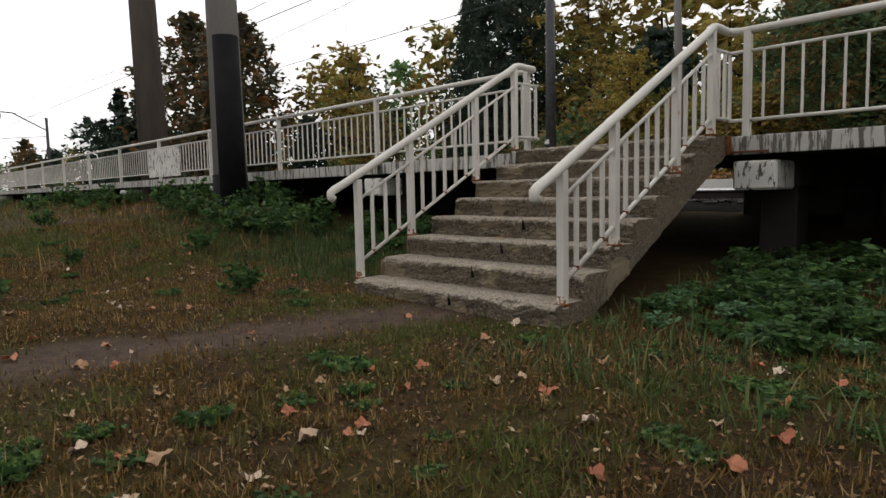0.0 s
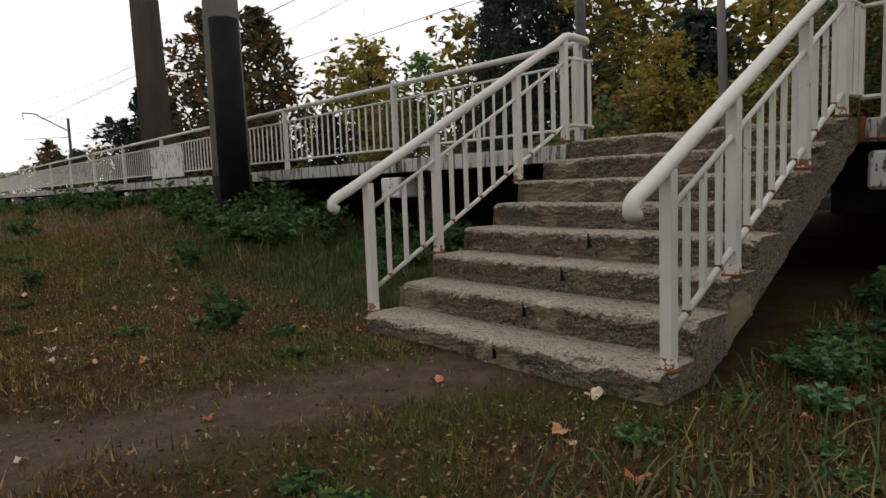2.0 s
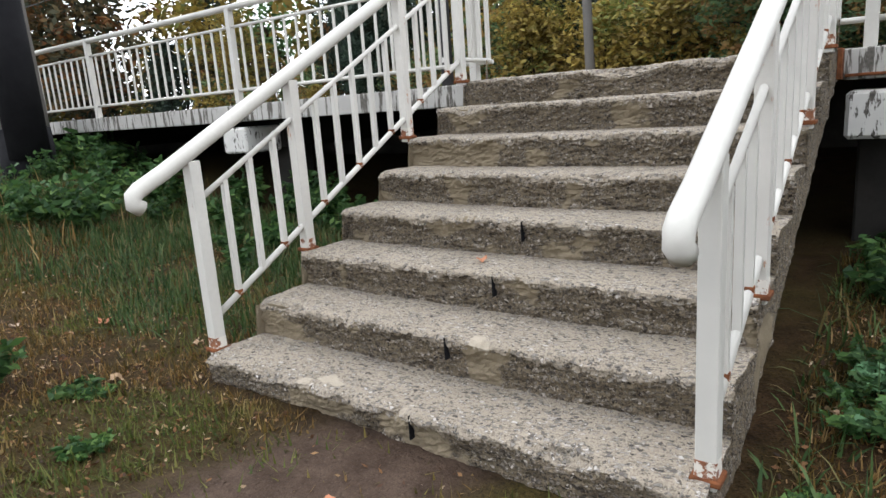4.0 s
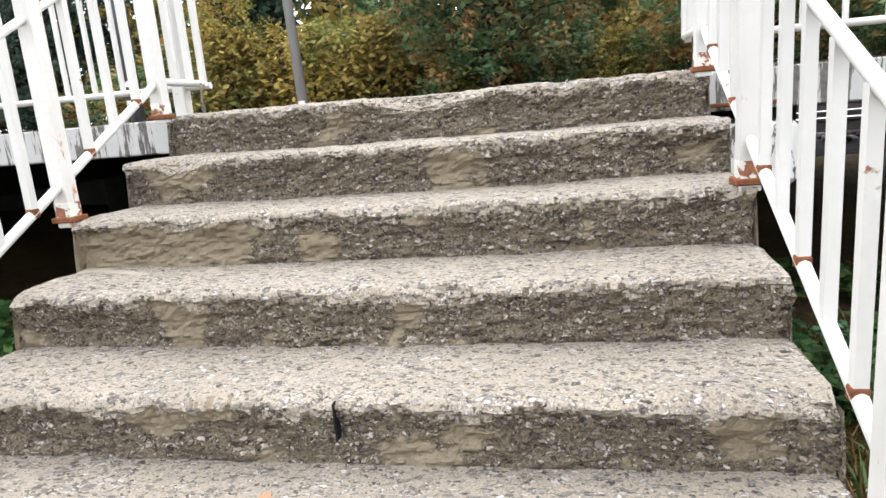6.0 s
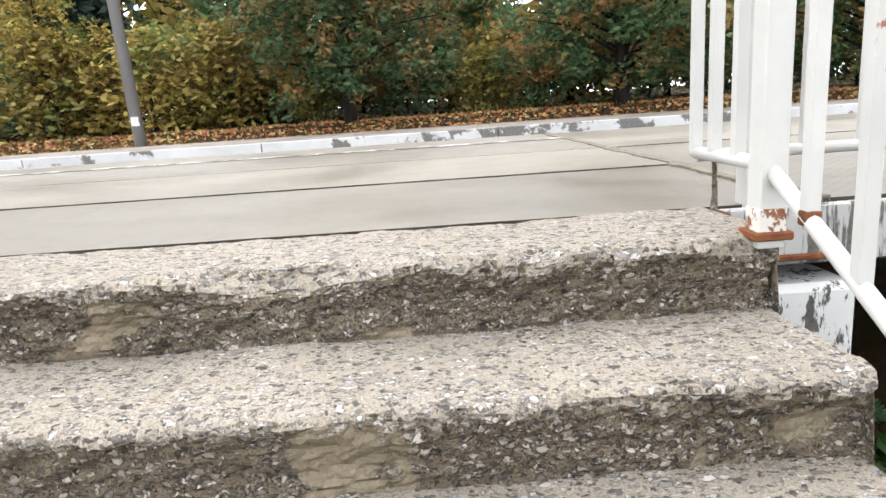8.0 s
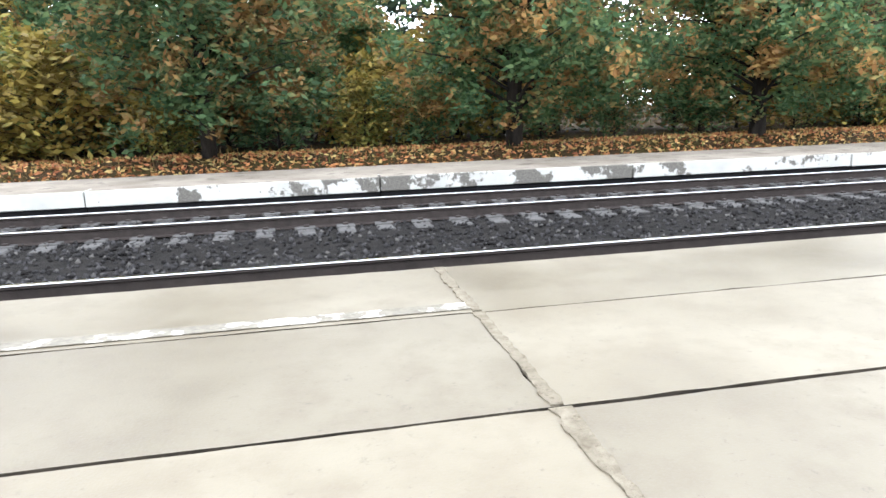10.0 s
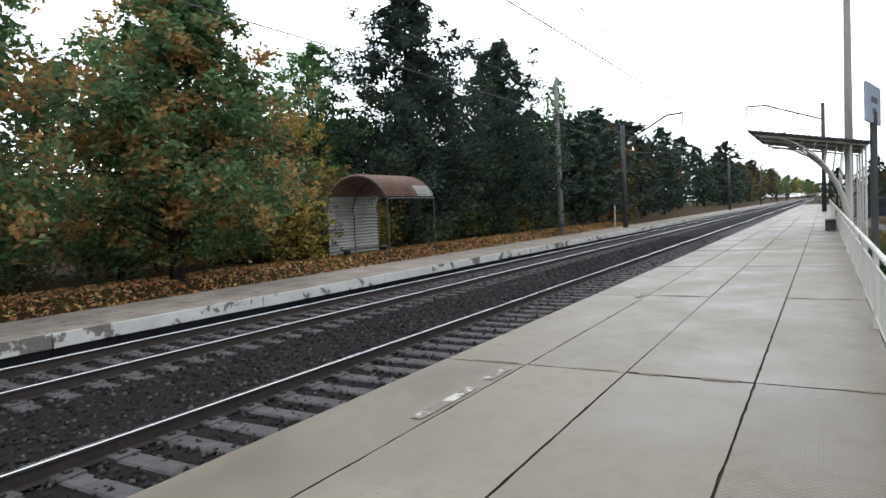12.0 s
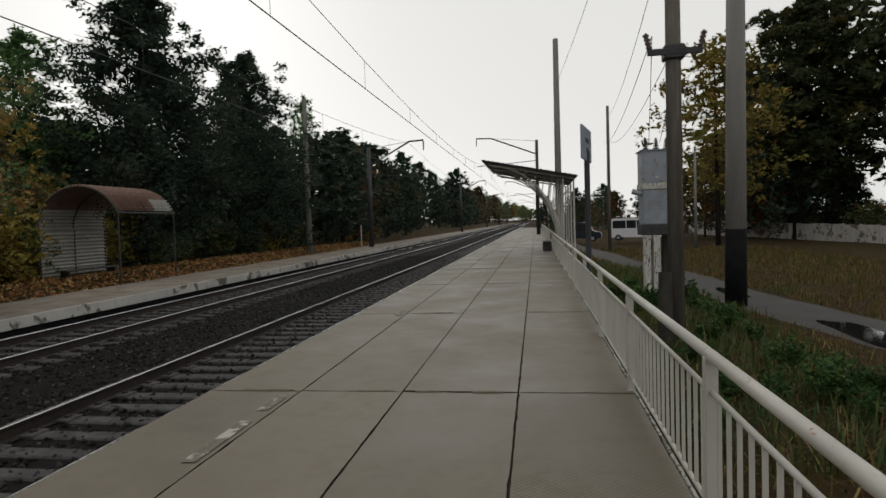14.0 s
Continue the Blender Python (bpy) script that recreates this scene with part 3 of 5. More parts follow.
def stair_railing(x, side, lift=0.0):
    """The railing beside the stair; side +1 turns off along +x at its top."""
    r = thing("stair_railing", "cream-painted steel railing with rusty feet beside the stair", "railing", "stair railings")
    lean = 0.0
    hand = [(x, -0.15, 0.825 + lift), (x, -0.18, 0.845 + lift), (x, -0.178, 0.878 + lift), (x, -0.15, 0.9 + lift)]
    hand += [(x, -0.03 + t * 2.2, HAND(-0.03 + t * 2.2) + lift * (1 - t)) for t in (0.0, 0.25, 0.5, 0.75, 0.97)]
    hand += [(x, 2.215, 2.2), (x, 2.27, 2.212), (x, RAIL_Y - 0.06, 2.205), (x + side * 0.02, RAIL_Y - 0.015, 2.205), (x + side * 0.07, RAIL_Y, 2.205)]
    part("handrail", Shape().tube(hand, 0.034, 14), PAINT, r, smooth_faces=True)
    for i, (y, z) in enumerate(POSTS_Y):
        h = HAND(y) - 0.02 if i < 3 else 2.19
        post = part("post", Shape().box(x - 0.028, x + 0.028, y - 0.028, y + 0.028, z - 0.03, h, 0.003), POSTPAINT if i in (1, 2) else PAINT, r)
        part("foot_plate", Shape().box(x - 0.04, x + 0.04, y - 0.04, y + 0.04, z - 0.012, z + 0.006, 0.003), RUST, post, "rusted foot plate")
        part("rust_collar", Shape().box(x - 0.0292, x + 0.0292, y - 0.0292, y + 0.0292, z, z + 0.055, 0.003), RUSTY, post, "rust-eaten paint at the foot")
    part("upper_bar", Shape().tube([(x, 0.1, HAND(0.1) - 0.195), (x, 2.2, HAND(2.2) - 0.195)], 0.014, 8), PAINT, r, smooth_faces=True)
    part("upper_bar", Shape().tube([(x, 2.2, 2.03), (x, RAIL_Y, 2.03)], 0.014, 8), PAINT, r, smooth_faces=True)
    part("lower_bar", Shape().tube([(x, 0.1, 0.30), (x, 2.2, 1.46)], 0.016, 8), PAINT, r, smooth_faces=True)
    part("lower_bar", Shape().tube([(x, 2.2, 1.46), (x, RAIL_Y, 1.46)], 0.016, 8), PAINT, r, smooth_faces=True)
    for (y0, _), (y1, _), k in ((POSTS_Y[0], POSTS_Y[1], 3), (POSTS_Y[1], POSTS_Y[2], 5), (POSTS_Y[2], POSTS_Y[3], 3)):
        for j in range(1, k + 1):
            y = y0 + (y1 - y0) * j / (k + 1)
            lo, hi = 0.30 + (y - 0.1) * 0.552, HAND(y) - 0.2
            bal = part("baluster", Shape().box(x - 0.0125, x + 0.0125, y - 0.0125, y + 0.0125, lo, hi), PAINT, r)
            if j % 2:
                part("rust_spot", Shape().box(x - 0.0155, x + 0.0155, y - 0.0155, y + 0.0155, lo - 0.012, lo + 0.018, 0.004), RUST, bal, "rust at the weld")
    for y in (2.33, 2.45, RAIL_Y):
        part("baluster", Shape().box(x - 0.0125, x + 0.0125, y - 0.0125, y + 0.0125, 1.455, 2.03), PAINT, r)
    return r


stair_railing(-0.03, -1, 0.02)
stair_railing(2.1, 1)

BAY = 2.72


def railing_bay(height=2.205):
    """One bay of the platform railing from x = 0 to BAY, its post at the far end."""
    r = thing("platform_railing", "cream-painted steel railing bay with pipe handrail along the platform edge", "railing", "platform railing bays")
    part("handrail", Shape().tube([(0, 0, height - TOP), (BAY, 0, height - TOP)], 0.03, 12), PAINT, r, smooth_faces=True)
    part("upper_bar", Shape().tube([(0, 0, 2.03 - TOP), (BAY, 0, 2.03 - TOP)], 0.014, 8), PAINT, r, smooth_faces=True)
    part("lower_bar", Shape().tube([(0, 0, 0.13), (BAY, 0, 0.13)], 0.015, 8), PAINT, r, smooth_faces=True)
    part("post", Shape().box(BAY - 0.03, BAY + 0.03, -0.03, 0.03, -0.06, height - TOP - 0.01, 0.004), PAINT, r)
    bar = Shape().box(-0.009, 0.009, -0.009, 0.009, 0.13, 2.03 - TOP).mesh("baluster", PAINT)
    for k in range(1, 18):
        b = part("baluster", bar, PAINT, r)
        b.location.x = BAY * k / 18
    return r


bay = railing_bay()
bay.location = (2.25 - 0.02, RAIL_Y, TOP)
for i in range(1, 34):
    copy_thing(bay, pose(2.23 + BAY * i, RAIL_Y, TOP))
for i in range(26):
    copy_thing(bay, pose(-0.15 - BAY * i, RAIL_Y, TOP, 0, 0, 180))
worn = [c for c in bay.children if c.name.startswith("handrail")][0]
worn.data = worn.data.copy()
worn.data.materials[0] = POSTPAINT
near = thing("railing_end_post", "cream-painted square post where the railing turns along the platform", "railing post", "railing corner posts")
part("post", Shape().box(-0.03, 0.03, -0.03, 0.03, -0.06, 0.87, 0.004), PAINT, near)
near.location = (2.25, RAIL_Y, TOP)
copy_thing(near, pose(-0.15, RAIL_Y, TOP))
for x, s in ((2.1, 1), (0.005, -1)):
    link = thing("railing_corner", "short cream-painted pipe bend joining stair and platform railing", "railing", "railing corners")
    part("handrail", Shape().tube([(x + s * 0.06, RAIL_Y, 2.205), (x + s * 0.16, RAIL_Y, 2.205)], 0.0305, 12), PAINT, link)
    part("upper_bar", Shape().tube([(x, RAIL_Y, 2.03), (x + s * 0.16, RAIL_Y, 2.03)], 0.0142, 8), PAINT, link)
    part("lower_bar", Shape().tube([(x, RAIL_Y, 1.45), (x + s * 0.16, RAIL_Y, 1.45)], 0.0155, 8), PAINT, link)

# light sheet tied to the railing
sheet = Shape().box(-11.6, -9.72, RAIL_Y - 0.055, RAIL_Y - 0.045, 1.36, 2.0, 0.002)
single("notice_board", sheet, WHITEWASH, "blank off-white sheet tied to the platform railing", "board")


# ---- supports under the platform ----
def platform_support():
    s = thing("platform_support", "concrete column with a whitewashed crosshead under the platform", "support", "platform supports")
    # beam and columns carry the under-deck shade in their colour
    part("beam", Shape().box(-0.2, 0.2, 2.95, 6.3, 0.87, 1.16, 0.015), SHADE_CONC, s, "crosshead beam coloured near-black for the shade under the deck")
    part("beam_end", Shape().box(-0.19, 0.17, 2.5, 2.95, 0.85, 1.1, 0.02), WHITEWASH, s, "flaked whitewashed end of the crosshead")
    for y in (3.2, 5.8):
        part("column", Shape().box(-0.16, 0.16, y - 0.16, y + 0.16, -0.3, 0.87, 0.015), SHADE_CONC, s, "concrete column coloured near-black for the shade under the deck")
    return s


sup = platform_support()
SPAN = 5.3                                   # spacing of the supports
sup.location.x = 2.35
for i in range(-12, 18):
    if i:
        copy_thing(sup, pose(2.35 + SPAN * i, 0, 0))

# unseen wall, added to keep track-side light out from under the platform
single("retaining_wall", Shape().box(-62, -0.5, 6.34, 6.46, -0.3, 1.15).box(0.75, 3.7, 6.34, 6.46, -0.3, 1.15).box(5.2, 130, 6.34, 6.46, -0.3, 1.15), DARKSLAB, "added dark wall that blocks light from the track side under the platform", "wall", "structure")

# ---- track bed ----
bed = []
prof = [(6.55, 0.30), (6.75, 0.52), (7.0, 0.625), (9.7, 0.635), (10.6, 0.60), (11.6, 0.635), (14.4, 0.63), (14.78, 0.55)]
xs = steps([(-400, -20, 20), (-20, 45, 0.5), (45, 120, 5), (120, 900, 60)])
v = [(x, y, z + 0.02 * noise.noise(Vector((x * 1.3, y * 1.3, 8)))) for x in xs for y, z in prof]
n = len(prof)
f = [(i * n + j, (i + 1) * n + j, (i + 1) * n + j + 1, i * n + j + 1) for i in range(len(xs) - 1) for j in range(n - 1)]
tagged(new("track_bed", quick_mesh("track_bed", v, f, BALLAST_BED)), "dark crushed-stone ballast bed under two tracks", "track bed", kind="structure")


def stones(count, x0, x1, y0, y1, size, seed):
    """Broken stones lying on the bed, all in one mesh."""
    rng = np.random.default_rng(seed)
    base = np.array([(1, 0, 0), (-1, 0, 0), (0, 1, 0), (0, -1, 0), (0, 0, 1), (0, 0, -1)], float)
    tri = np.array([(0, 2, 4), (2, 1, 4), (1, 3, 4), (3, 0, 4), (2, 0, 5), (1, 2, 5), (3, 1, 5), (0, 3, 5)])
    c = np.stack([x0 + (x1 - x0) * rng.random(count) ** 1.3, rng.uniform(y0, y1, count), np.full(count, 0.64)], 1)
    c[:, 2] += rng.uniform(-0.01, 0.012, count) - 0.03 * np.exp(-((c[:, 1] - 10.6) / 0.6) ** 2)
    s = size * rng.uniform(0.6, 1.4, (count, 1, 1)) * rng.uniform(0.6, 1.2, (count, 6, 1))
    a = rng.uniform(0, 6.28, count)
    b = rng.uniform(0, 6.28, count)
    rz = np.zeros((count, 3, 3))
    rz[:, 0, 0], rz[:, 0, 1], rz[:, 1, 0], rz[:, 1, 1], rz[:, 2, 2] = np.cos(a), -np.sin(a), np.sin(a), np.cos(a), 1
    rx = np.zeros((count, 3, 3))
    rx[:, 1, 1], rx[:, 1, 2], rx[:, 2, 1], rx[:, 2, 2], rx[:, 0, 0] = np.cos(b), -np.sin(b), np.sin(b), np.cos(b), 1
    p = np.einsum("nij,nkj->nki", rz @ rx, base[None] * s) + c[:, None]
    q = tri[None] + 6 * np.arange(count)[:, None, None]
    return p.reshape(-1, 3), q.reshape(-1, 3)


STONE = Nodes("ballast_stone", 0.9)
STONE.colour(STONE.ramp(STONE.island(), [(0.0, (0.008, 0.007, 0.0065)), (0.5, (0.022, 0.021, 0.0215)), (0.85, (0.042, 0.04, 0.041)), (1.0, (0.085, 0.08, 0.075))]))
p1, q1 = stones(30000, -8, 45, 6.9, 14.6, 0.035, 5)
tagged(new("ballast_stones", quick_mesh("ballast_stones", p1, q1, STONE.m)), "broken grey ballast stones between the sleepers", "ballast", kind="stuff")


def rail(y, x0=-400, x1=900):
    r = thing("steel_rail", "rusty steel rail with a polished head on concrete sleepers", "rail", "rails")
    foot = [(-0.075, 0.0), (0.075, 0.0), (0.075, 0.012), (0.012, 0.03), (0.01, 0.13), (0.036, 0.145), (0.036, 0.172), (-0.036, 0.172), (-0.036, 0.145), (-0.01, 0.13), (-0.012, 0.03), (-0.075, 0.012)]
    part("web", Shape().extrude([(y + a, RAILTOP - 0.18 + b) for a, b in foot], 0, x0, x1), RAIL_SIDE, r, "rust-brown web and foot")
    part("head", Shape().extrude([(y - 0.036, RAILTOP - 0.008), (y + 0.036, RAILTOP - 0.008), (y + 0.03, RAILTOP), (y - 0.03, RAILTOP)], 0, x0, x1), RAIL_HEAD, r, "polished running surface")


def track(axis, label):
    for s in (-1, 1):
        rail(axis + s * (GAUGE + 0.07) / 2)
    sl = Shape()
    sl.box(-0.125, 0.125, -1.35, 1.35, -0.15, 0.0, 0.02)
    for s in (-1, 1):
        sl.box(-0.13, 0.13, s * 0.795 - 0.2, s * 0.795 + 0.2, -0.02, 0.022, 0.01)
    me = sl.mesh("sleeper", SLEEPER)
    me2 = Shape().box(-0.04, 0.04, -0.03, 0.03, 0.0, 0.05, 0.008).mesh("rail_clip", RAIL_SIDE)
    tr = thing("sleeper_row", label, "sleepers", "sleeper rows")
    far = Shape()
    x = -30.0
    k = 0
    while x < 330:
        if -12 < x < 90:
            o = part("sleeper", me, SLEEPER, tr)
            o.location = (x, axis, 0.655)
            o.rotation_euler.z = random.uniform(-0.012, 0.012)
            if -4 < x < 26:
                for e in (-0.895, -0.695, 0.695, 0.895):
                    c = part("rail_clip", me2, RAIL_SIDE, o)
                    c.location.y = e
        else:
            far.box(x - 0.125, x + 0.125, axis - 1.35, axis + 1.35, 0.5, 0.655)
        x += 0.545
    o = part("sleeper_rest", far, SLEEPER, tr)
    tagged(o, kind="stuff")


track(NEAR_AXIS, "row of pale concrete sleepers under the track beside the platform")
track(FAR_AXIS, "row of pale concrete sleepers under the further track")


# ---- the platform across the tracks ----
far_deck = Shape().extrude([(FAR_EDGE + 0.5, 0.5), (FAR_EDGE + 0.5, FAR_TOP), (17.35, FAR_TOP + 0.02), (17.35, 0.5)], 0, -200, 400)
single("far_pavement", far_deck, ASPHALT, "worn asphalt surface of the low platform across the tracks", "pavement", "structure")
kerb = thing("far_platform_kerb", "concrete edge slabs with flaked whitewash on the low platform", "kerb", kind="structure")
km = Shape().box(0.01, 4.98, FAR_EDGE, FAR_EDGE + 0.5, FAR_TOP - 0.26, FAR_TOP + 0.012, 0.012).mesh("kerb_slab", KERB)
km.materials.append(ASPHALT)
for p in km.polygons:
    p.material_index = 1 if p.normal.z > 0.9 else 0           # whitewash on the face alone
# set-back black base paints the shaded gap below the kerb slabs
kd = Shape().box(0.01, 4.98, FAR_EDGE + 0.06, FAR_EDGE + 0.4, 0.4, FAR_TOP - 0.26).mesh("kerb_base", TAR_AND_SHADE)
for i in range(-12, 40):
    o = part("kerb_slab", km, KERB, kerb)
    o.location = (2.95 + 4.99 * i, random.uniform(-0.012, 0.012), random.uniform(-0.008, 0.008))
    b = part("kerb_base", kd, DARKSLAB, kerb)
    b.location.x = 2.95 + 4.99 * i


# ---- the deck of the near platform, slab by slab ----
def slab_mesh(y0, y1, seed):
    """A deck slab with slightly broken edges."""
    rng = random.Random(seed)
    x0, x1 = 0.005, SLAB - 0.005
    pts = []
    m = 40
    for i in range(m):
        pts.append((x0 + (x1 - x0) * i / m, y0 + 0.006 + abs(rng.gauss(0, 0.004))))
    for i in range(8):
        pts.append((x1 - 0.006 - abs(rng.gauss(0, 0.008)), y0 + (y1 - y0) * i / 8 + 0.007))
    for i in range(m):
        pts.append((x1 - (x1 - x0) * i / m, y1 - 0.006 - abs(rng.gauss(0, 0.004))))
    for i in range(8):
        pts.append((x0 + 0.006 + abs(rng.gauss(0, 0.008)), y1 - (y1 - y0) * i / 8 - 0.007))
    me = Shape().extrude(pts, 2, -0.155, 0.0).mesh("deck_slab", DECK)
    me.materials.append(SEAM)
    for p in me.polygons:
        p.material_index = 0 if p.normal.z > 0.5 else 1       # dirt on the broken joint faces
    return me


deck = thing("platform_deck", "wide platform deck of damp grey concrete slabs with dark joints", "platform floor", kind="structure")
for j in range(4):
    variants = [slab_mesh(ROWS_Y[j], ROWS_Y[j + 1], 10 * j + q) for q in range(2)]
    for i in range(-12, 24):
        o = part("deck_slab", variants[i % 2], DECK, deck)
        o.location = (JOINT + SLAB * i, 0, TOP + random.uniform(-0.003, 0.001))
        o.rotation_euler.x = random.uniform(-0.0008, 0.0008)
        if (j, i) in ((0, 0), (0, 2), (2, 3), (1, 4)):
            o.data = o.data.copy()
            o.data.materials[0] = DECK_RIBBED
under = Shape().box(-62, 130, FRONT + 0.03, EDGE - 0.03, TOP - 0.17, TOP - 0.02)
part("slab_core", under, SEAM, deck, "dark core below the surface that shows in the joints")
fm = Shape().box(0.006, SLAB - 0.006, FRONT - 0.03, FRONT - 0.004, TOP - 0.165, TOP - 0.008, 0.006).mesh("fascia", FASCIA)
for i in range(-12, 24):
    if i == -1:
        for a, b in ((-2.84, -0.02), (2.14, 2.44)):
            part("fascia", Shape().box(a, b, FRONT - 0.03, FRONT - 0.004, TOP - 0.165, TOP - 0.008, 0.006), FASCIA, deck, "flaked whitewash on the slab edge")
        continue
    o = part("fascia", fm, FASCIA, deck)
    o.location.x = JOINT + SLAB * i

part("corner_angle", Shape().box(2.118, 2.142, 2.44, 2.52, 1.16, TOP - 0.004, 0.003), RUST, deck, "rusted angle iron at the deck corner")
part("edge_strip", Shape().box(2.15, 2.46, 2.49, 2.505, 1.17, 1.186, 0.003), RUST, deck, "rusted steel strip over the crosshead")
for a, b in ((-40.0, 2.42), (5.7, 6.6), (6.9, 7.35), (12.4, 13.0)):
    single("edge_line", Shape().box(a, b, 5.67, 5.77, TOP + 0.003, TOP + 0.005), LINE, "worn white safety line painted on the platform", "marking", group="safety line")


def mortar_run(x, y0, y1, seed):
    """A ragged run of pale mortar smeared over a joint."""
    left, right = [], []
    m = int((y1 - y0) / 0.02)
    for i in range(m + 1):
        y = y0 + (y1 - y0) * i / m
        w = 0.015 + 0.022 * abs(noise.noise(Vector((y * 3.1, seed, 0)))) + 0.012 * abs(noise.noise(Vector((y * 15, seed, 3))))
        c = x + 0.02 * noise.noise(Vector((y * 2.2, seed, 5)))
        left.append((c - w + 0.01 * noise.noise(Vector((y * 30, seed, 7))), y))
        right.append((c + w + 0.01 * noise.noise(Vector((y * 30, seed, 9))), y))
    return Shape().extrude(right + left[::-1], 2, TOP - 0.01, TOP + 0.006)


MORTAR = plain("pale_crumbled_mortar", (0.12, 0.102, 0.075), (0.2, 0.175, 0.135), 18, 0.95, bump=0.9, fine=90, dist=0.012, c3=(0.1, 0.08, 0.055))
for y0, y1 in ((2.55, 3.56), (3.575, 4.625), (4.645, 5.61), (5.63, 6.5)):
    single("mortar_patch", mortar_run(JOINT, y0, y1, y0), MORTAR, "crumbling pale mortar over the joint of the deck slabs", "mortar", group="mortar patches")
for i, y0, y1 in ((1, 2.62, 2.95), (1, 3.7, 3.98), (1, 4.3, 4.52), (1, 4.72, 5.1), (1, 5.72, 6.2), (2, 3.2, 3.5), (2, 4.8, 5.3)):
    single("mortar_patch", mortar_run(JOINT + SLAB * i, y0, y1, y0 + i), MORTAR, "crumbling pale mortar over the joint of the deck slabs", "mortar", group="mortar patches")


# ---- poles and masts ----
def round_pole(name, label, x, y, z0, z1, r0, r1, mat, foot=0.0, foot_mat=None, lean=(0, 0), category="pole", group=""):
    """A tapered pole with an optional tarred or bare foot."""
    t = thing(name, label, category, group)
    top = (x + lean[0], y + lean[1], z1)
    part("shaft", Shape().tube([(x, y, z0), top], r0, 20, r1), mat, t, smooth_faces=True)
    if foot:
        k = foot / (z1 - z0)
        part("foot_coat", Shape().tube([(x, y, z0 + 0.02), (x + lean[0] * k, y + lean[1] * k, z0 + foot)], r0 + 0.006, 20, r0 + (r1 - r0) * k + 0.006), foot_mat, t, "black tar coat on the foot", True)
    return t


pa = round_pole("concrete_pole", "thick grey concrete pole, black tar on its foot, beside the platform", -6.1, 1.9, 0.35, 11.5, 0.29, 0.2, POLE_CONC, lean=(-0.25, 0.05))
part("tar_coat", Shape().tube([(-6.1, 1.9, 0.37), (-6.12, 1.9, 1.25)], 0.298, 20, 0.292), TAR_AND_SHADE, pa, "black tar smeared over the lower shaft", True)
part("tar_streak", Shape().tube([(-5.99, 1.87, 0.9), (-6.04, 1.88, 3.55)], 0.232, 16, 0.215), TAR_AND_SHADE, pa, "long black tar streak", True)
part("base_block", Shape().box(-6.55, -5.65, 1.45, 2.35, 0.3, 0.6, 0.03), DARKSLAB, pa, "low concrete base block")
round_pole("brown_pole", "tall dark brown weathered pole rising through the platform edge", -12.3, 2.95, 0.3, 12.5, 0.36, 0.26, BROWN_POLE, lean=(-1.0, 0.1))
round_pole("lamp_pole", "slender grey concrete lamp pole on the low platform", -5.67, 17.5, 0.9, 11.5, 0.15, 0.1, POLE_CONC, lean=(-0.35, 0.0), group="lamp poles")
round_pole("lamp_pole", "slender grey concrete lamp pole behind the low platform", 43.0, 18.2, 1.0, 11.2, 0.2, 0.14, POLE_CONC, group="lamp poles")
mk = Shape()
mk.tube([(-5.64, 17.35, 1.66), (-5.64, 17.34, 1.661)], 0.1, 14)
single("pole_mark", Shape().box(-5.76, -5.56, 17.33, 17.345, 1.58, 1.8, 0.003), WHITEWASH, "small white painted plate on the lamp pole", "mark")
round_pole("concrete_pole", "tall grey concrete pole, black tarred foot, by the road", 23.5, -2.9, -0.2, 12, 0.33, 0.26, POLE_CONC, 2.6, TAR_AND_SHADE, (-0.35, 0))
round_pole("tall_pole", "very tall slim concrete pole behind the platform railing", 45, 1.85, 0, 14.5, 0.24, 0.17, POLE_CONC)
round_pole("utility_pole", "dark thin wooden utility pole by the road", 60, -3.0, 0, 12.5, 0.16, 0.12, WOOD)
tp = round_pole("utility_pole", "thin pale concrete utility pole near the fence", 60, -10.2, -0.1, 8.7, 0.14, 0.1, POLE_CONC)
part("crossarm", Shape().box(59.95, 60.05, -11.1, -9.3, 7.9, 8.0, 0.01), DARKSTEEL, tp)


def catenary_mast(x, y, z0, h, side, reach, name_label):
    """A mast with a bracket over the track; side is the way to the track."""
    t = thing("catenary_mast", name_label, "mast", "catenary masts")
    part("shaft", Shape().tube([(x, y, z0), (x, y, z0 + h)], 0.2, 14, 0.15), DARKSTEEL, t, smooth_faces=True)
    top = z0 + h
    a = (x, y, top - 1.45)
    b = (x, y + side * reach * 0.75, top + 0.35)
    c = (x, y + side * reach, top + 0.4)
    part("bracket", Shape().tube([a, b, c], 0.07, 8), DARKSTEEL, t)
    part("stay", Shape().tube([(x, y, top - 0.1), b], 0.018, 6), DARKSTEEL, t)
    part("steady_arm", Shape().tube([(x, y, top - 2.1), (x, y + side * reach * 1.0, top - 2.5)], 0.04, 6), DARKSTEEL, t)
    ins = Shape()
    for k in range(5):
        zz = top + 0.3 - 0.14 * k
        ins.tube([(x, c[1], zz), (x, c[1], zz - 0.05)], 0.07, 8)
        ins.tube([(x, c[1], zz - 0.05), (x, c[1], zz - 0.14)], 0.03, 8)
    part("insulator", ins, PORCELAIN, t, "brown stacked insulator")
    return t


for x in (52, 116, 176, 238, 300):
    catenary_mast(x, 16.3, 0.9, 8.0 if x < 60 else 8.6, -1, 4.4, "grey catenary mast with a bracket over the further track")
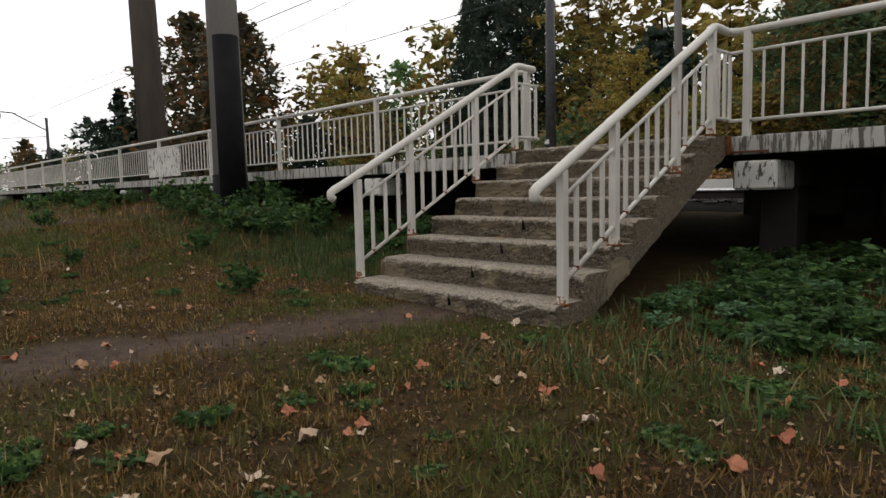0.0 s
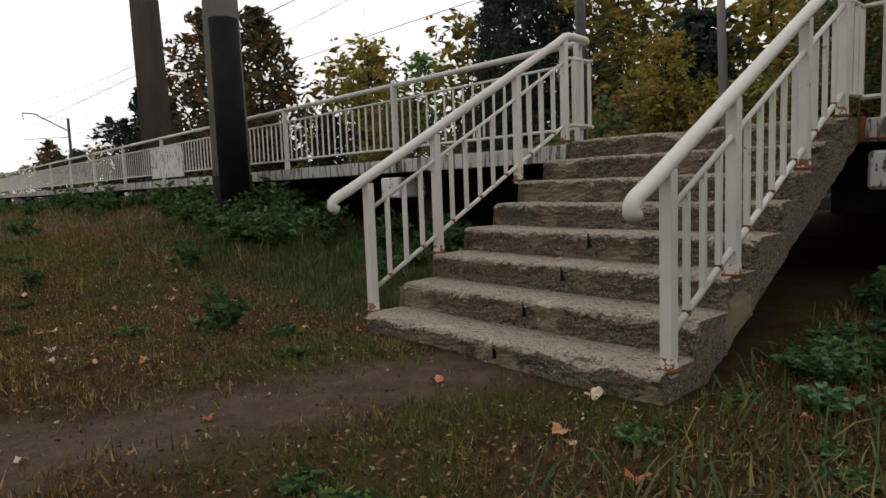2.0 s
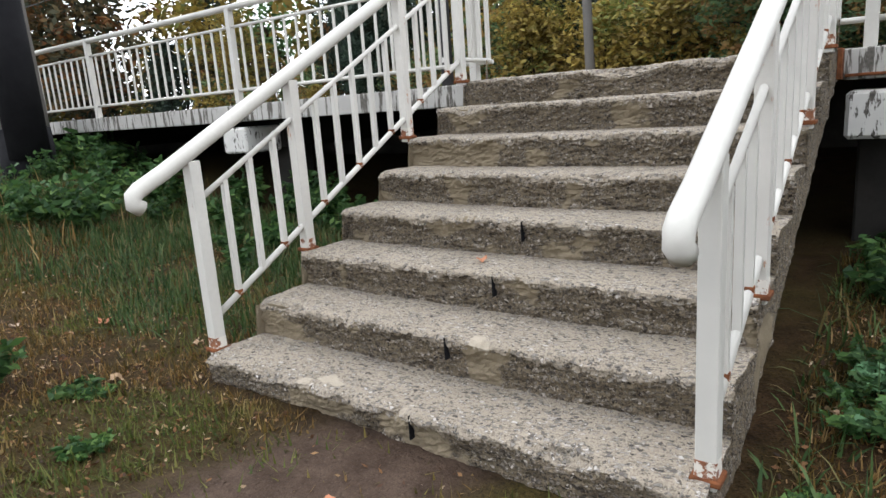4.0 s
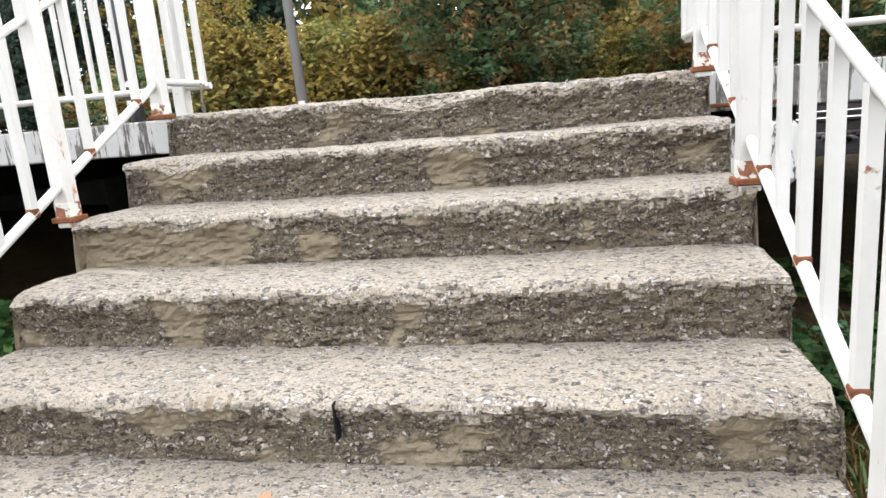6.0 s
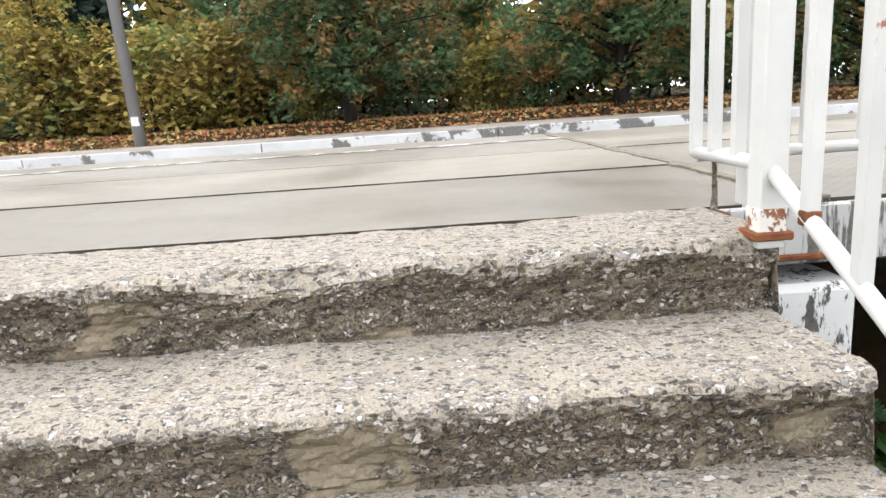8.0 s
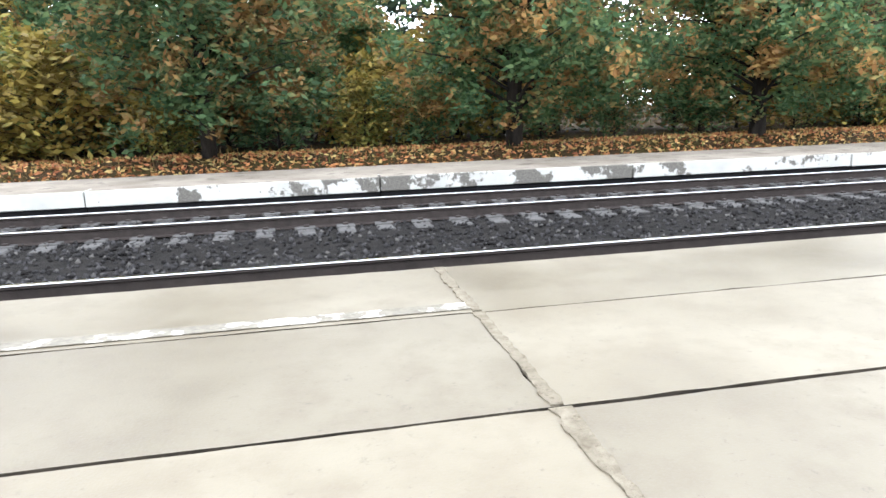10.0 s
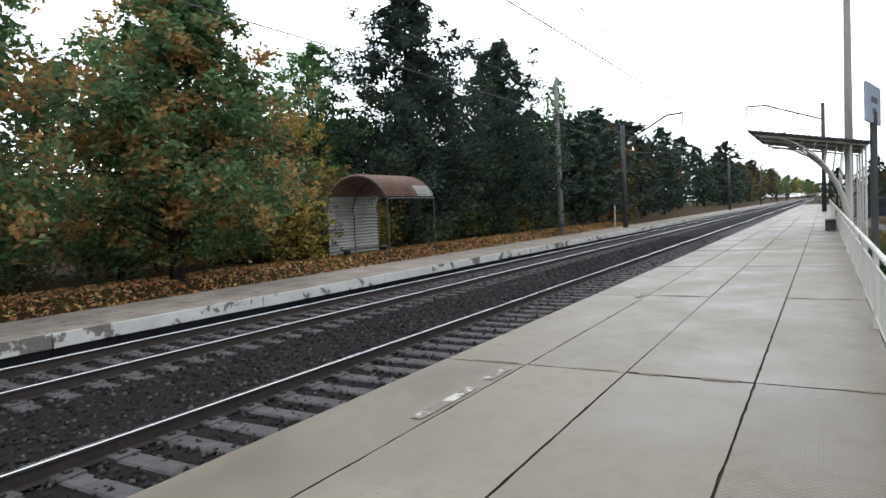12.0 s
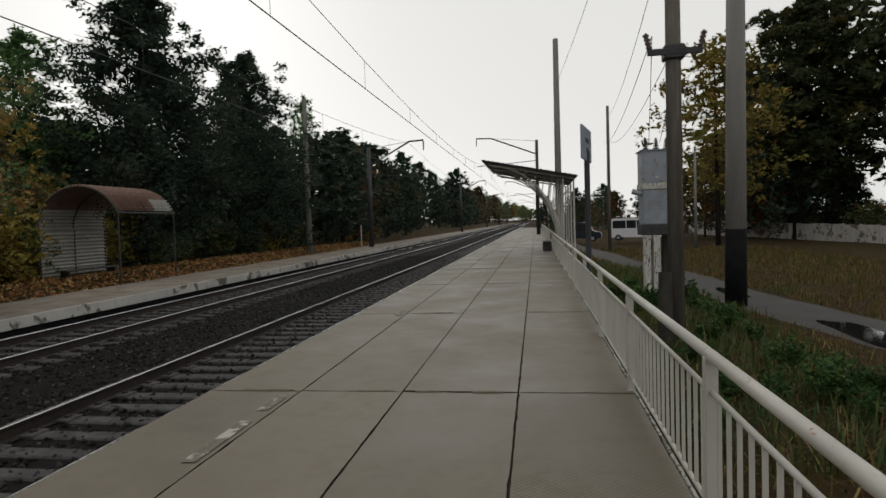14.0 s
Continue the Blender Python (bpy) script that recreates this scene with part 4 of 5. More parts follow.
for x in (-10.1, -81):
    m = catenary_mast(x, 16.3, 0.9, 9.3, -1, 4.4, "dark catenary mast with bracket beside the low platform")
    if x > -20:
        for z in (2.1, 2.62):
            part("plate", Shape().box(x - 0.1, x + 0.1, 16.06, 16.08, z - 0.08, z + 0.08, 0.003), WHITEWASH, m, "small white number plate")
for x in (69.7, 134, 196, 258):
    catenary_mast(x, 3.1, TOP if x < 100 else 0.5, 9.7, 1, 6.2, "dark catenary mast with a long bracket at the platform")


def wire(pts, r=0.012):
    return single("overhead_wire", Shape().tube(pts, r, 5), DARKSTEEL, "thin dark overhead wire above the tracks", "wire", group="overhead wires")


def sag(a, b, d, n=14):
    a, b = Vector(a), Vector(b)
    return [tuple(a.lerp(b, i / n) - Vector((0, 0, d * 4 * (i / n) * (1 - i / n)))) for i in range(n + 1)]


for axis, hs in ((NEAR_AXIS, (69.7, 134, 196, 258)), (FAR_AXIS, (52, 116, 176, 238, 300))):
    xs, top = (hs[0] - 126, hs[0] - 63) + hs, 8.55 if axis == NEAR_AXIS else 9.1
    for a, b in zip(xs, xs[1:]):
        wire(sag((a, axis, top), (b, axis, top), 1.2), 0.01)
        wire([(a, axis, 6.9), (b, axis, 6.9)], 0.014)
        for k in range(1, 9):
            u = k / 9
            wire([(a + (b - a) * u, axis, 6.9), (a + (b - a) * u, axis, top - 4.8 * u * (1 - u))], 0.006)
for dy, z in ((0.4, 6.9), (-0.2, 6.9), (0.1, 9.0)):
    wire(sag((17, 0.3 + dy, z), (60, -3 + dy, z + 2.5), 0.8), 0.01)
wire(sag((17, 0.7, 6.9), (24.2, -0.4, 5.3), 0.15), 0.009)
wire(sag((17, 0.1, 6.9), (24.2, -0.75, 5.3), 0.15), 0.009)
wire(sag((45, 1.85, 11.6), (17, 0.3, 13), 0.4), 0.01)

# ---- wooden pole with crossarm, and the transformer ----
wp = round_pole("wooden_pole", "grey weathered wooden pole with a crossarm of insulators", 17.0, 0.25, 0.0, 11.0, 0.185, 0.155, WOOD)
part("crossarm", Shape().box(16.76, 16.84, -0.34, 0.84, 6.42, 6.56, 0.01), DARKSTEEL, wp, "dark steel crossarm")
part("clamp", Shape().box(16.77, 17.2, 0.03, 0.47, 6.34, 6.66, 0.03), DARKSTEEL, wp, "dark steel clamp round the pole")
for y, out in ((-0.3, -1), (0.8, 1)):
    s = Shape()
    for k in range(4):
        s.tube([(16.8, y + out * 0.022 * k, 6.58 + 0.085 * k), (16.8, y + out * 0.022 * k, 6.625 + 0.085 * k)], 0.07, 10)
        s.tube([(16.8, y + out * 0.022 * k, 6.55 + 0.085 * k), (16.8, y + out * 0.022 * k, 6.66 + 0.085 * k)], 0.03, 8)
    part("insulator", s, PORCELAIN, wp, "dark porcelain insulator")
part("stub", Shape().tube([(16.75, 0.55, -0.1), (16.9, 0.5, 1.6)], 0.16, 14), DARKSLAB, wp, "dark concrete stub lashed to the foot")


def transformer(x, y0, y1):
    t = thing("transformer_kiosk", "blue-grey steel transformer box on white concrete legs by the road", "transformer")
    part("upper_tank", Shape().box(x - 0.5, x + 0.5, y0, y1, 3.95, 5.0, 0.02), GREYSTEEL, t)
    part("band", Shape().box(x - 0.53, x + 0.53, y0 - 0.03, y1 + 0.03, 3.75, 3.95, 0.01), WHITEWASH, t, "pale rusty band between tanks")
    part("lower_cabinet", Shape().box(x - 0.5, x + 0.5, y0 + 0.02, y1 - 0.02, 2.6, 3.75, 0.02), GREYSTEEL, t)
    part("base_frame", Shape().box(x - 0.55, x + 0.55, y0 - 0.03, y1 + 0.03, 2.25, 2.6, 0.02), DARKSTEEL, t, "dark steel base frame")
    part("arm", Shape().tube([(x - 0.4, y1, 3.6), (x - 0.4, y1 + 0.32, 3.7)], 0.09, 12), GREYSTEEL, t, "round grey side housing")
    part("drip_roof", Shape().box(x - 0.56, x + 0.56, y0 - 0.05, y1 + 0.05, 5.0, 5.04, 0.008), GREYSTEEL, t)
    for y in (y0 + 0.15, (y0 + y1) / 2, y1 - 0.15):
        s = Shape()
        for k in range(4):
            s.tube([(x - 0.3, y, 5.06 + 0.08 * k), (x - 0.3, y, 5.1 + 0.08 * k)], 0.1 - 0.012 * k, 10)
        s.tube([(x - 0.3, y, 5.04), (x - 0.3, y, 5.42)], 0.035, 8)
        part("bushing", s, DARKSTEEL, t, "dark ribbed bushing")
    for y in (y1 - 0.12, y1 - 0.42):
        part("leg", Shape().box(x - 0.55, x - 0.32, y - 0.11, y + 0.11, -0.2, 2.25, 0.012), WHITEWASH, t, "whitewashed concrete leg")
    for y in (y0 + 0.1, y0 + 0.4):
        part("leg", Shape().box(x + 0.25, x + 0.45, y - 0.1, y + 0.1, -0.2, 2.25, 0.012), DARKSLAB, t)
    part("handle", Shape().box(x - 0.53, x - 0.5, y1 - 0.5, y1 - 0.42, 4.1, 4.16, 0.004), WHITEWASH, t)
    return t


transformer(24.2, -1.05, -0.1)

# ---- station sign ----
sg = thing("station_sign", "blue-grey station name board on a dark steel post", "sign")
part("post", Shape().tube([(16.0, 2.26, 0.0), (16.0, 2.26, 4.3)], 0.06, 12), DARKSTEEL, sg)
rot = Matrix.Translation((16.0, 2.27, 4.46)) @ Matrix.Rotation(radians(168), 4, "Z")
part("board", Shape().box(-0.68, 0.68, -0.025, 0.025, -0.36, 0.34, 0.01, rot), SIGN, sg)
for a, b, z in ((-0.3, 0.28, 0.06), (-0.18, 0.16, -0.14)):
    part("text_bar", Shape().box(a, b, 0.026, 0.03, z - 0.05, z + 0.05, 0.0, rot), INK, sg, "dark bar of lettering")


# ---- platform canopy and bench ----
def canopy(x0, x1):
    t = thing("platform_canopy", "dark corrugated canopy roof on curved white steel trusses over the platform", "canopy")
    ya, za, yb, zb = 5.6, 5.42, 1.6, 4.62
    n = 40
    line = [(ya + (yb - ya) * k / n, za + (zb - za) * k / n + 0.03 * (k % 2)) for k in range(n + 1)]
    roof = Shape().extrude(line + [(y, z + 0.05) for y, z in reversed(line)], 0, x0, x1)
    part("roof_sheet", roof, DARKSTEEL, t, "dark sloping roof sheet")
    for x in np.linspace(x0 + 0.4, x1 - 0.4, 4):
        tr = part("truss", Shape().tube([(x, 5.4, 5.3), (x, 1.7, 4.56)], 0.035, 8), PAINT, t)
        arc = [(x, 5.2 - 3.0 * math.sin(radians(a)), 5.2 - 3.9 * (1 - math.cos(radians(a)))) for a in range(0, 91, 10)]
        part("arch", Shape().tube(arc, 0.035, 8), PAINT, tr)
        for k in range(1, 8):
            yk = 5.2 - 3.0 * math.sin(radians(k * 9))
            zk = 5.2 - 3.9 * (1 - math.cos(radians(k * 9)))
            zt = 5.3 + (yk - 5.4) * 0.2
            part("web", Shape().tube([(x, yk, zk), (x, yk - 0.15, zt - 0.03)], 0.015, 6), PAINT, tr)
        for y in (2.2, 1.75):
            part("column", Shape().tube([(x, y, TOP - 0.6), (x, y, 4.6)], 0.04, 8), PAINT, t)
        for k in range(6):
            part("lattice", Shape().tube([(x, 2.2, TOP + 0.5 * k), (x, 1.75, TOP + 0.5 * k + 0.5)], 0.014, 6), PAINT, t)
    return t


canopy(29.5, 37.5)
bn = thing("platform_bench", "slatted wooden bench under the canopy at the platform railing", "bench")
for k in range(4):
    part("seat_slat", Shape().box(33.6, 35.4, 2.68 + 0.1 * k, 2.76 + 0.1 * k, TOP + 0.43, TOP + 0.46, 0.005), WOOD, bn)
for k in range(2):
    part("back_slat", Shape().box(33.6, 35.4, 2.63, 2.66, TOP + 0.6 + 0.14 * k, TOP + 0.7 + 0.14 * k, 0.005), WOOD, bn)
for x in (33.75, 35.25):
    part("leg", Shape().box(x - 0.025, x + 0.025, 2.64, 3.05, TOP, TOP + 0.43, 0.005), DARKSTEEL, bn)


# ---- shelter on the low platform ----
def strip_data(shape):
    return shape.v, shape.f


def shelter(x0, x1, y0, y1, zb):
    """A barrel-shaped corrugated shelter, open to the tracks."""
    t = thing("waiting_shelter", "barrel-roofed shelter of whitened corrugated sheet, brown roof, on the low platform", "shelter")
    h = 2.75
    curve = [(y1, 0.0), (y1 + 0.02, 0.9), (y1, 1.85)]
    for a in range(0, 181, 10):
        c, s = math.cos(radians(a)), math.sin(radians(a))
        if a <= 160:
            curve.append(((y0 + y1) / 2 + 0.05 + c * (y1 - y0) / 2, 1.9 + s * 1.45))
    rows = []
    for (ya, za), (yb, zb2) in zip(curve, curve[1:]):
        k = max(2, 2 * round(math.hypot(yb - ya, zb2 - za) / 0.13))
        rows += [(ya + (yb - ya) * i / k, za + (zb2 - za) * i / k) for i in range(k)]
    wall, roof = [], []
    for i, (ya, za) in enumerate(rows):
        (yp, zp), (yq, zq) = rows[max(i - 1, 0)], rows[min(i + 1, len(rows) - 1)]
        nrm = Vector((0, zq - zp, -(yq - yp))).normalized()
        p = Vector((0, ya, za + zb)) + nrm * (0.045 if i % 2 else -0.045)
        first = za < 2.6 and ya > (y0 + y1) / 2
        (wall if first else roof).append((p, p + nrm * 0.012))
    roof.insert(0, wall[-1])

    def strip(line, xa=x0, xb=x1):
        k = len(line)
        v = [(x, p.y, p.z) for x in (xa, xb) for side in (0, 1) for p in [q[side] for q in line]]
        f = []
        for i in range(k - 1):
            f += [(i, i + 1, 2 * k + i + 1, 2 * k + i), (k + i, 3 * k + i, 3 * k + i + 1, k + i + 1), (i, k + i, k + i + 1, i + 1), (2 * k + i, 2 * k + i + 1, 3 * k + i + 1, 3 * k + i)]
        f += [(0, 2 * k, 3 * k, k), (k - 1, 2 * k - 1, 4 * k - 1, 3 * k - 1)]
        return Shape().add(v, f)

    part("back_wall", strip(wall), GALV, t, "whitened corrugated back wall")
    xm, m = x0 + 0.66 * (x1 - x0), len(roof) - 9
    part("roof", strip(roof, x0, xm).add(*strip_data(strip(roof[:m + 1], xm, x1))), ROOFBROWN, t, "rust-brown corrugated barrel roof")
    part("roof_patch", strip(roof[m:], xm, x1), GALV, t, "pale bare sheet where the brown paint is gone")
    for x in (x0 + 0.03, (x0 + x1) / 2, x1 - 0.05):
        part("rib", Shape().tube([(x, y, z + zb - 0.03) for y, z in curve], 0.03, 8), DARKSTEEL, t, "dark bent pipe rib")
    yf, zf = curve[-1]
    for x in (x0 + 0.05, x1 - 0.05):
        part("front_post", Shape().tube([(x, yf, zb - 0.1), (x, yf, zb + zf)], 0.03, 8), DARKSTEEL, t, "dark steel front post")
    part("front_edge", Shape().tube([(x0, yf, zb + zf), (x1, yf, zb + zf)], 0.035, 8), DARKSTEEL, t)
    b = part("bench", Shape().box(x0 + 0.3, x1 - 0.3, y1 - 0.75, y1 - 0.3, zb + 0.4, zb + 0.45, 0.01), WOOD, t, "dark plank bench")
    for x in (x0 + 0.5, x1 - 0.5):
        part("bench_leg", Shape().box(x - 0.03, x + 0.03, y1 - 0.7, y1 - 0.35, zb, zb + 0.4, 0.005), DARKSTEEL, b)
    return t


shelter(21.9, 25.4, 17.2, 20.3, 1.13)

sig = thing("track_signal", "small white-banded marker post beside the low platform", "signal post")
part("post", Shape().box(55.15, 55.25, 17.95, 18.05, 0.9, 3.0, 0.01), WHITEWASH, sig, "whitewashed concrete post")
part("head", Shape().box(55.02, 55.32, 17.78, 18.22, 2.95, 3.28, 0.03), DARKSTEEL, sig, "dark signal box")

# ---- fence, vehicles and road on the far side of the railing ----
fence = thing("concrete_fence", "old whitewashed concrete panel fence, flaking, before the trees", "fence")
fp = Shape().box(-0.06, 0.06, 0.02, 2.42, -0.3, 1.72, 0.02).mesh("panel", FENCE)
fo = Shape().box(-0.1, 0.1, -0.1, 0.1, -0.3, 1.8, 0.02).mesh("post", FENCE)
for k in range(24):
    for nm, me in (("panel", fp), ("post", fo)):
        o = part(nm, me, FENCE, fence)
        o.location = (104 - 2.42 * k, -19.6 - 0.382 * k, 0.3 - 0.034 * k + random.uniform(-0.06, 0.06))
        o.rotation_euler.z = radians(99)


def vehicle(name, label, at, turn, body_mat, length, height, width=1.9):
    """A box-bodied van or car with rounded edges, windows and wheels."""
    t = thing(name, label, "vehicle", at=at)
    t.rotation_euler.z = radians(turn)
    hl = length / 2
    out = [(-hl, 0.35), (-hl + 0.05, 0.95), (-hl + 0.9, 1.15), (-hl + 1.5, height - 0.08), (-hl + 1.9, height), (hl - 0.3, height), (hl - 0.05, height - 0.25), (hl, 0.9), (hl - 0.03, 0.35)]
    part("body", Shape().extrude(out, 1, -width / 2, width / 2), body_mat, t)
    for s in (-1, 1):
        y = s * (width / 2 + 0.006)
        for a, b in ((-hl + 1.6, -hl + 2.5), (-hl + 2.6, -hl + 3.6), (-hl + 3.7, hl - 0.3)):
            part("side_window", Shape().box(a, b, y - 0.006, y + 0.006, height * 0.55, height - 0.25, 0.004), GLASSY, t, "dark side window")
        for x in (-hl + 0.95, hl - 0.9):
            w = part("wheel", Shape().tube([(x, s * (width / 2 - 0.2), 0.34), (x, s * (width / 2 + 0.015), 0.34)], 0.34, 18), TAR_AND_SHADE, t, "black tyre")
            part("rim", Shape().tube([(x, s * (width / 2 - 0.1), 0.34), (x, s * (width / 2 + 0.025), 0.34)], 0.2, 12), GREYSTEEL, w)
    part("rear_window", Shape().box(hl - 0.03, hl + 0.006, -width * 0.4, width * 0.4, height * 0.58, height - 0.3, 0.004), GLASSY, t)
    return t


vehicle("white_van", "white passenger van with dark windows parked by the road", (76, -7.6, 0.25), 75, VAN_WHITE, 5.4, 2.45)
vehicle("dark_van", "dark blue van parked beyond the platform railing", (76, -1.6, 0.25), 80, CAR_DARK, 4.6, 2.1)

ROADM = plain("wet_dirt_road", (0.02, 0.018, 0.016), (0.045, 0.04, 0.036), 0.8, 0.8, bump=0.4)
WATER = plain("puddle_water", (0.012, 0.012, 0.012), (0.016, 0.016, 0.015), 1, 0.03, bump=0.02)
rv, rf = [], []
for i, x in enumerate(steps([(5, 80, 1.0)])):
    c = -5.1 + 0.085 * (x - 12) + 0.25 * math.sin(x * 0.3)
    for j, d in enumerate((-1.3, -0.7, 0.0, 0.7, 1.2)):
        y = c + d + 0.12 * noise.noise(Vector((x * 0.8, d, 1)))
        rv.append((x, y, ground_z(x, y) + (0.012 if j in (0, 4) else 0.03)))
    if i:
        k = 5 * i
        rf += [(k - 5 + j, k + j, k + j + 1, k - 4 + j) for j in range(4)]
tagged(new("road", quick_mesh("road", rv, rf, ROADM)), "wet muddy track running beside the station", "road", kind="structure")
for cx, cy, a, b in ((17.8, -4.3, 2.6, 0.55), (15.2, -4.75, 1.5, 0.4), (27, -3.75, 1.6, 0.4)):
    ring = [(cx + a * math.cos(t) * (1 + 0.18 * math.sin(3 * t + cx)), cy + b * math.sin(t) * (1 + 0.2 * math.cos(2 * t))) for t in (2 * math.pi * k / 28 for k in range(28))]
    zz = max(ground_z(cx + d, cy) for d in (-a * 0.6, 0, a * 0.6)) + 0.034
    single("puddle", Shape().extrude(ring, 2, zz - 0.05, zz), WATER, "still rain puddle on the muddy track", "puddle", group="puddles")


# ---- trees ----
def leaf_cloud(centres, radii, per, size, rng, flat=0.5):
    """Leaves round many small twig centres, as arrays of quads."""
    n = len(centres) * per
    c = np.repeat(centres, per, 0)
    off = rng.normal(size=(n, 3))
    off /= np.linalg.norm(off, axis=1, keepdims=True) + 1e-9
    c = c + off * np.repeat(radii, per)[:, None] * (rng.random((n, 1)) ** 0.6) * np.array([1, 1, flat])
    s = size * rng.uniform(0.6, 1.35, (n, 1))
    a = rng.normal(size=(n, 3))
    a[:, 2] *= 0.5
    a /= np.linalg.norm(a, axis=1, keepdims=True)
    b = np.cross(a, rng.normal(size=(n, 3)))
    b /= np.linalg.norm(b, axis=1, keepdims=True) + 1e-9
    q = np.stack([c - a * s, c + b * s * 0.45 - a * s * 0.1, c + a * s, c - b * s * 0.45 - a * s * 0.1], 1)
    return q.reshape(-1, 3), np.arange(4 * n).reshape(-1, 4)


def build_tree(name, label, height, radius, crown_from, mat, leaves, size, seed, shape="oval", group="trees", trunk=0.16, gaps=0.25):
    """A tapered trunk with limbs, twigs and a crown of separate leaves, uneven and open."""
    rng = np.random.default_rng(seed)
    t = thing(name, label, "tree", group)
    bend = rng.normal(size=2) * 0.25
    axis = lambda k: np.array([bend[0] * k * k, bend[1] * k * k, height * k])
    part("trunk", Shape().tube([tuple(axis(k)) if k else (0, 0, -0.4) for k in np.linspace(0, 0.93, 9)], trunk, 10, 0.02), BARK, t, "dark rough bark", True)

    def reach(k):
        u = (k - crown_from) / (1 - crown_from)
        if shape == "cone":
            return radius * (1 - u) ** 0.9 + 0.12
        if shape == "column":
            return radius * (max(0.0, 1 - u ** 2.6)) ** 0.7 * (0.75 + 0.25 * min(1, u * 5))
        return radius * (1 - ((u - 0.25) / 0.76) ** 1.35 if u > 0.25 else 1 - ((0.25 - u) / 0.55) ** 2) if shape == "taper" else radius * (max(0.0, 1 - abs(u - 0.3) ** 2 / (0.72 if u > 0.3 else 0.5) ** 2)) ** 0.7

    limbs, ends = Shape(), []
    n_l = 84 if shape != "cone" else 70
    for i in range(n_l):
        k = crown_from + (0.97 - crown_from) * (i + rng.random()) / n_l
        th = i * 2.4 + rng.normal() * 0.4
        r = reach(k) * rng.uniform(0.62, 1.08)
        base = axis(k * (0.9 if shape not in ("cone", "taper") else 0.97))
        up = (0.35 if shape != "cone" else -0.22) * r
        tip = base + np.array([math.cos(th) * r, math.sin(th) * r, up])
        mid = base * 0.5 + tip * 0.5 + np.array([0, 0, 0.1 * r])
        limbs.tube([tuple(base), tuple(mid), tuple(tip)], 0.035 * trunk / 0.16 * (1.2 - k), 5, 0.006, False)
        for j in range(7 if shape != "cone" else 5):
            f = 0.28 + 0.72 * (j + rng.random()) / 7 if shape != "cone" else 0.2 + 0.8 * (j + rng.random()) / 5
            p = base * (1 - f) + tip * f + rng.normal(size=3) * (r * 0.17 + 0.1) * np.array([1, 1, 0.95])
            if rng.random() > gaps:
                ends.append((*p, 0.25 + 0.105 * r))
    part("branchwork", limbs, BARK, t)
    ends = np.array(ends)
    per = max(4, int(leaves / len(ends)))
    v, f = leaf_cloud(ends[:, :3], ends[:, 3], per, size, rng, 0.85 if shape == "taper" else 0.6 if shape != "cone" else 0.3)
    part("crown", quick_mesh("crown", v, f, mat), mat, t, "crown of separate leaves")
    return t


KINDS = dict(
    linden=build_tree("linden_tree", "broad linden tree, dark green turning orange, behind the low platform", 9.3, 3.9, 0.09, LINDEN, 52000, 0.105, 3, "taper", group="linden trees", gaps=0.08, trunk=0.24),
    linden2=build_tree("linden_tree", "tall linden tree with thin green and brown leaves", 9.8, 3.5, 0.09, LINDEN, 46000, 0.105, 8, "taper", group="linden trees", gaps=0.12, trunk=0.2),
    russet=build_tree("russet_tree", "broad tree in russet and brown autumn leaf", 11.4, 4.6, 0.07, RUSSET, 30000, 0.11, 12, "taper", group="autumn trees", gaps=0.2, trunk=0.22),
    dark=build_tree("dark_tree", "large dark green broadleaf tree with a full crown", 13.6, 5.2, 0.04, DARKGREEN, 40000, 0.11, 21, "taper", group="dark trees", gaps=0.16, trunk=0.25),
    column=build_tree("dense_tree", "dense dark tree, leafy down to the ground", 9.5, 3.3, 0.03, DARKGREEN, 20000, 0.12, 31, "column", "dark trees", gaps=0.1),
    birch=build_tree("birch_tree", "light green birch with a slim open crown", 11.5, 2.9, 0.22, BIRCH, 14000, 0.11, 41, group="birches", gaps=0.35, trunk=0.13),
    yellow=build_tree("yellow_tree", "thin yellow autumn tree with bare twigs", 11, 3.2, 0.22, YELLOW, 6000, 0.15, 51, group="autumn trees", gaps=0.45, trunk=0.14),
    spruce=build_tree("spruce", "tall dark spruce with drooping tiers", 13.5, 3.6, 0.05, CONIFER, 15000, 0.15, 61, "cone", "spruces", gaps=0.05, trunk=0.2),
    oak=build_tree("oak_tree", "huge old dark tree with bare lower trunk behind the fence", 26, 8.2, 0.22, OAK, 44000, 0.2, 25, group="dark trees", gaps=0.25, trunk=0.75),
    shrub=build_tree("yellow_shrub", "yellow-green autumn shrub at the wood's edge", 2.6, 1.5, 0.02, YELLOW, 2400, 0.1, 71, "column", "shrubs", 0.04, 0.1),
    redshrub=build_tree("red_shrub", "orange-red autumn shrub near the fence", 4.0, 2.4, 0.03, RED, 4500, 0.1, 81, "column", "shrubs", 0.06, 0.1),
    greenshrub=build_tree("green_shrub", "dark green shrub under the trees", 2.4, 1.7, 0.02, LINDEN, 2400, 0.1, 91, "column", "shrubs", 0.04, 0.1),
)
used = set()


def thin_crown(me, keep=6, grow=2.2):
    """The same crown with fewer, larger leaves, for trees far off."""
    p = np.empty(len(me.vertices) * 3, np.float32)
    me.vertices.foreach_get("co", p)
    q = p.reshape(-1, 4, 3)[::keep]
    mid = q.mean(1, keepdims=True)
    q = mid + (q - mid) * grow
    return quick_mesh("crown", q.reshape(-1, 3), np.arange(len(q) * 4).reshape(-1, 4), me.materials[0])


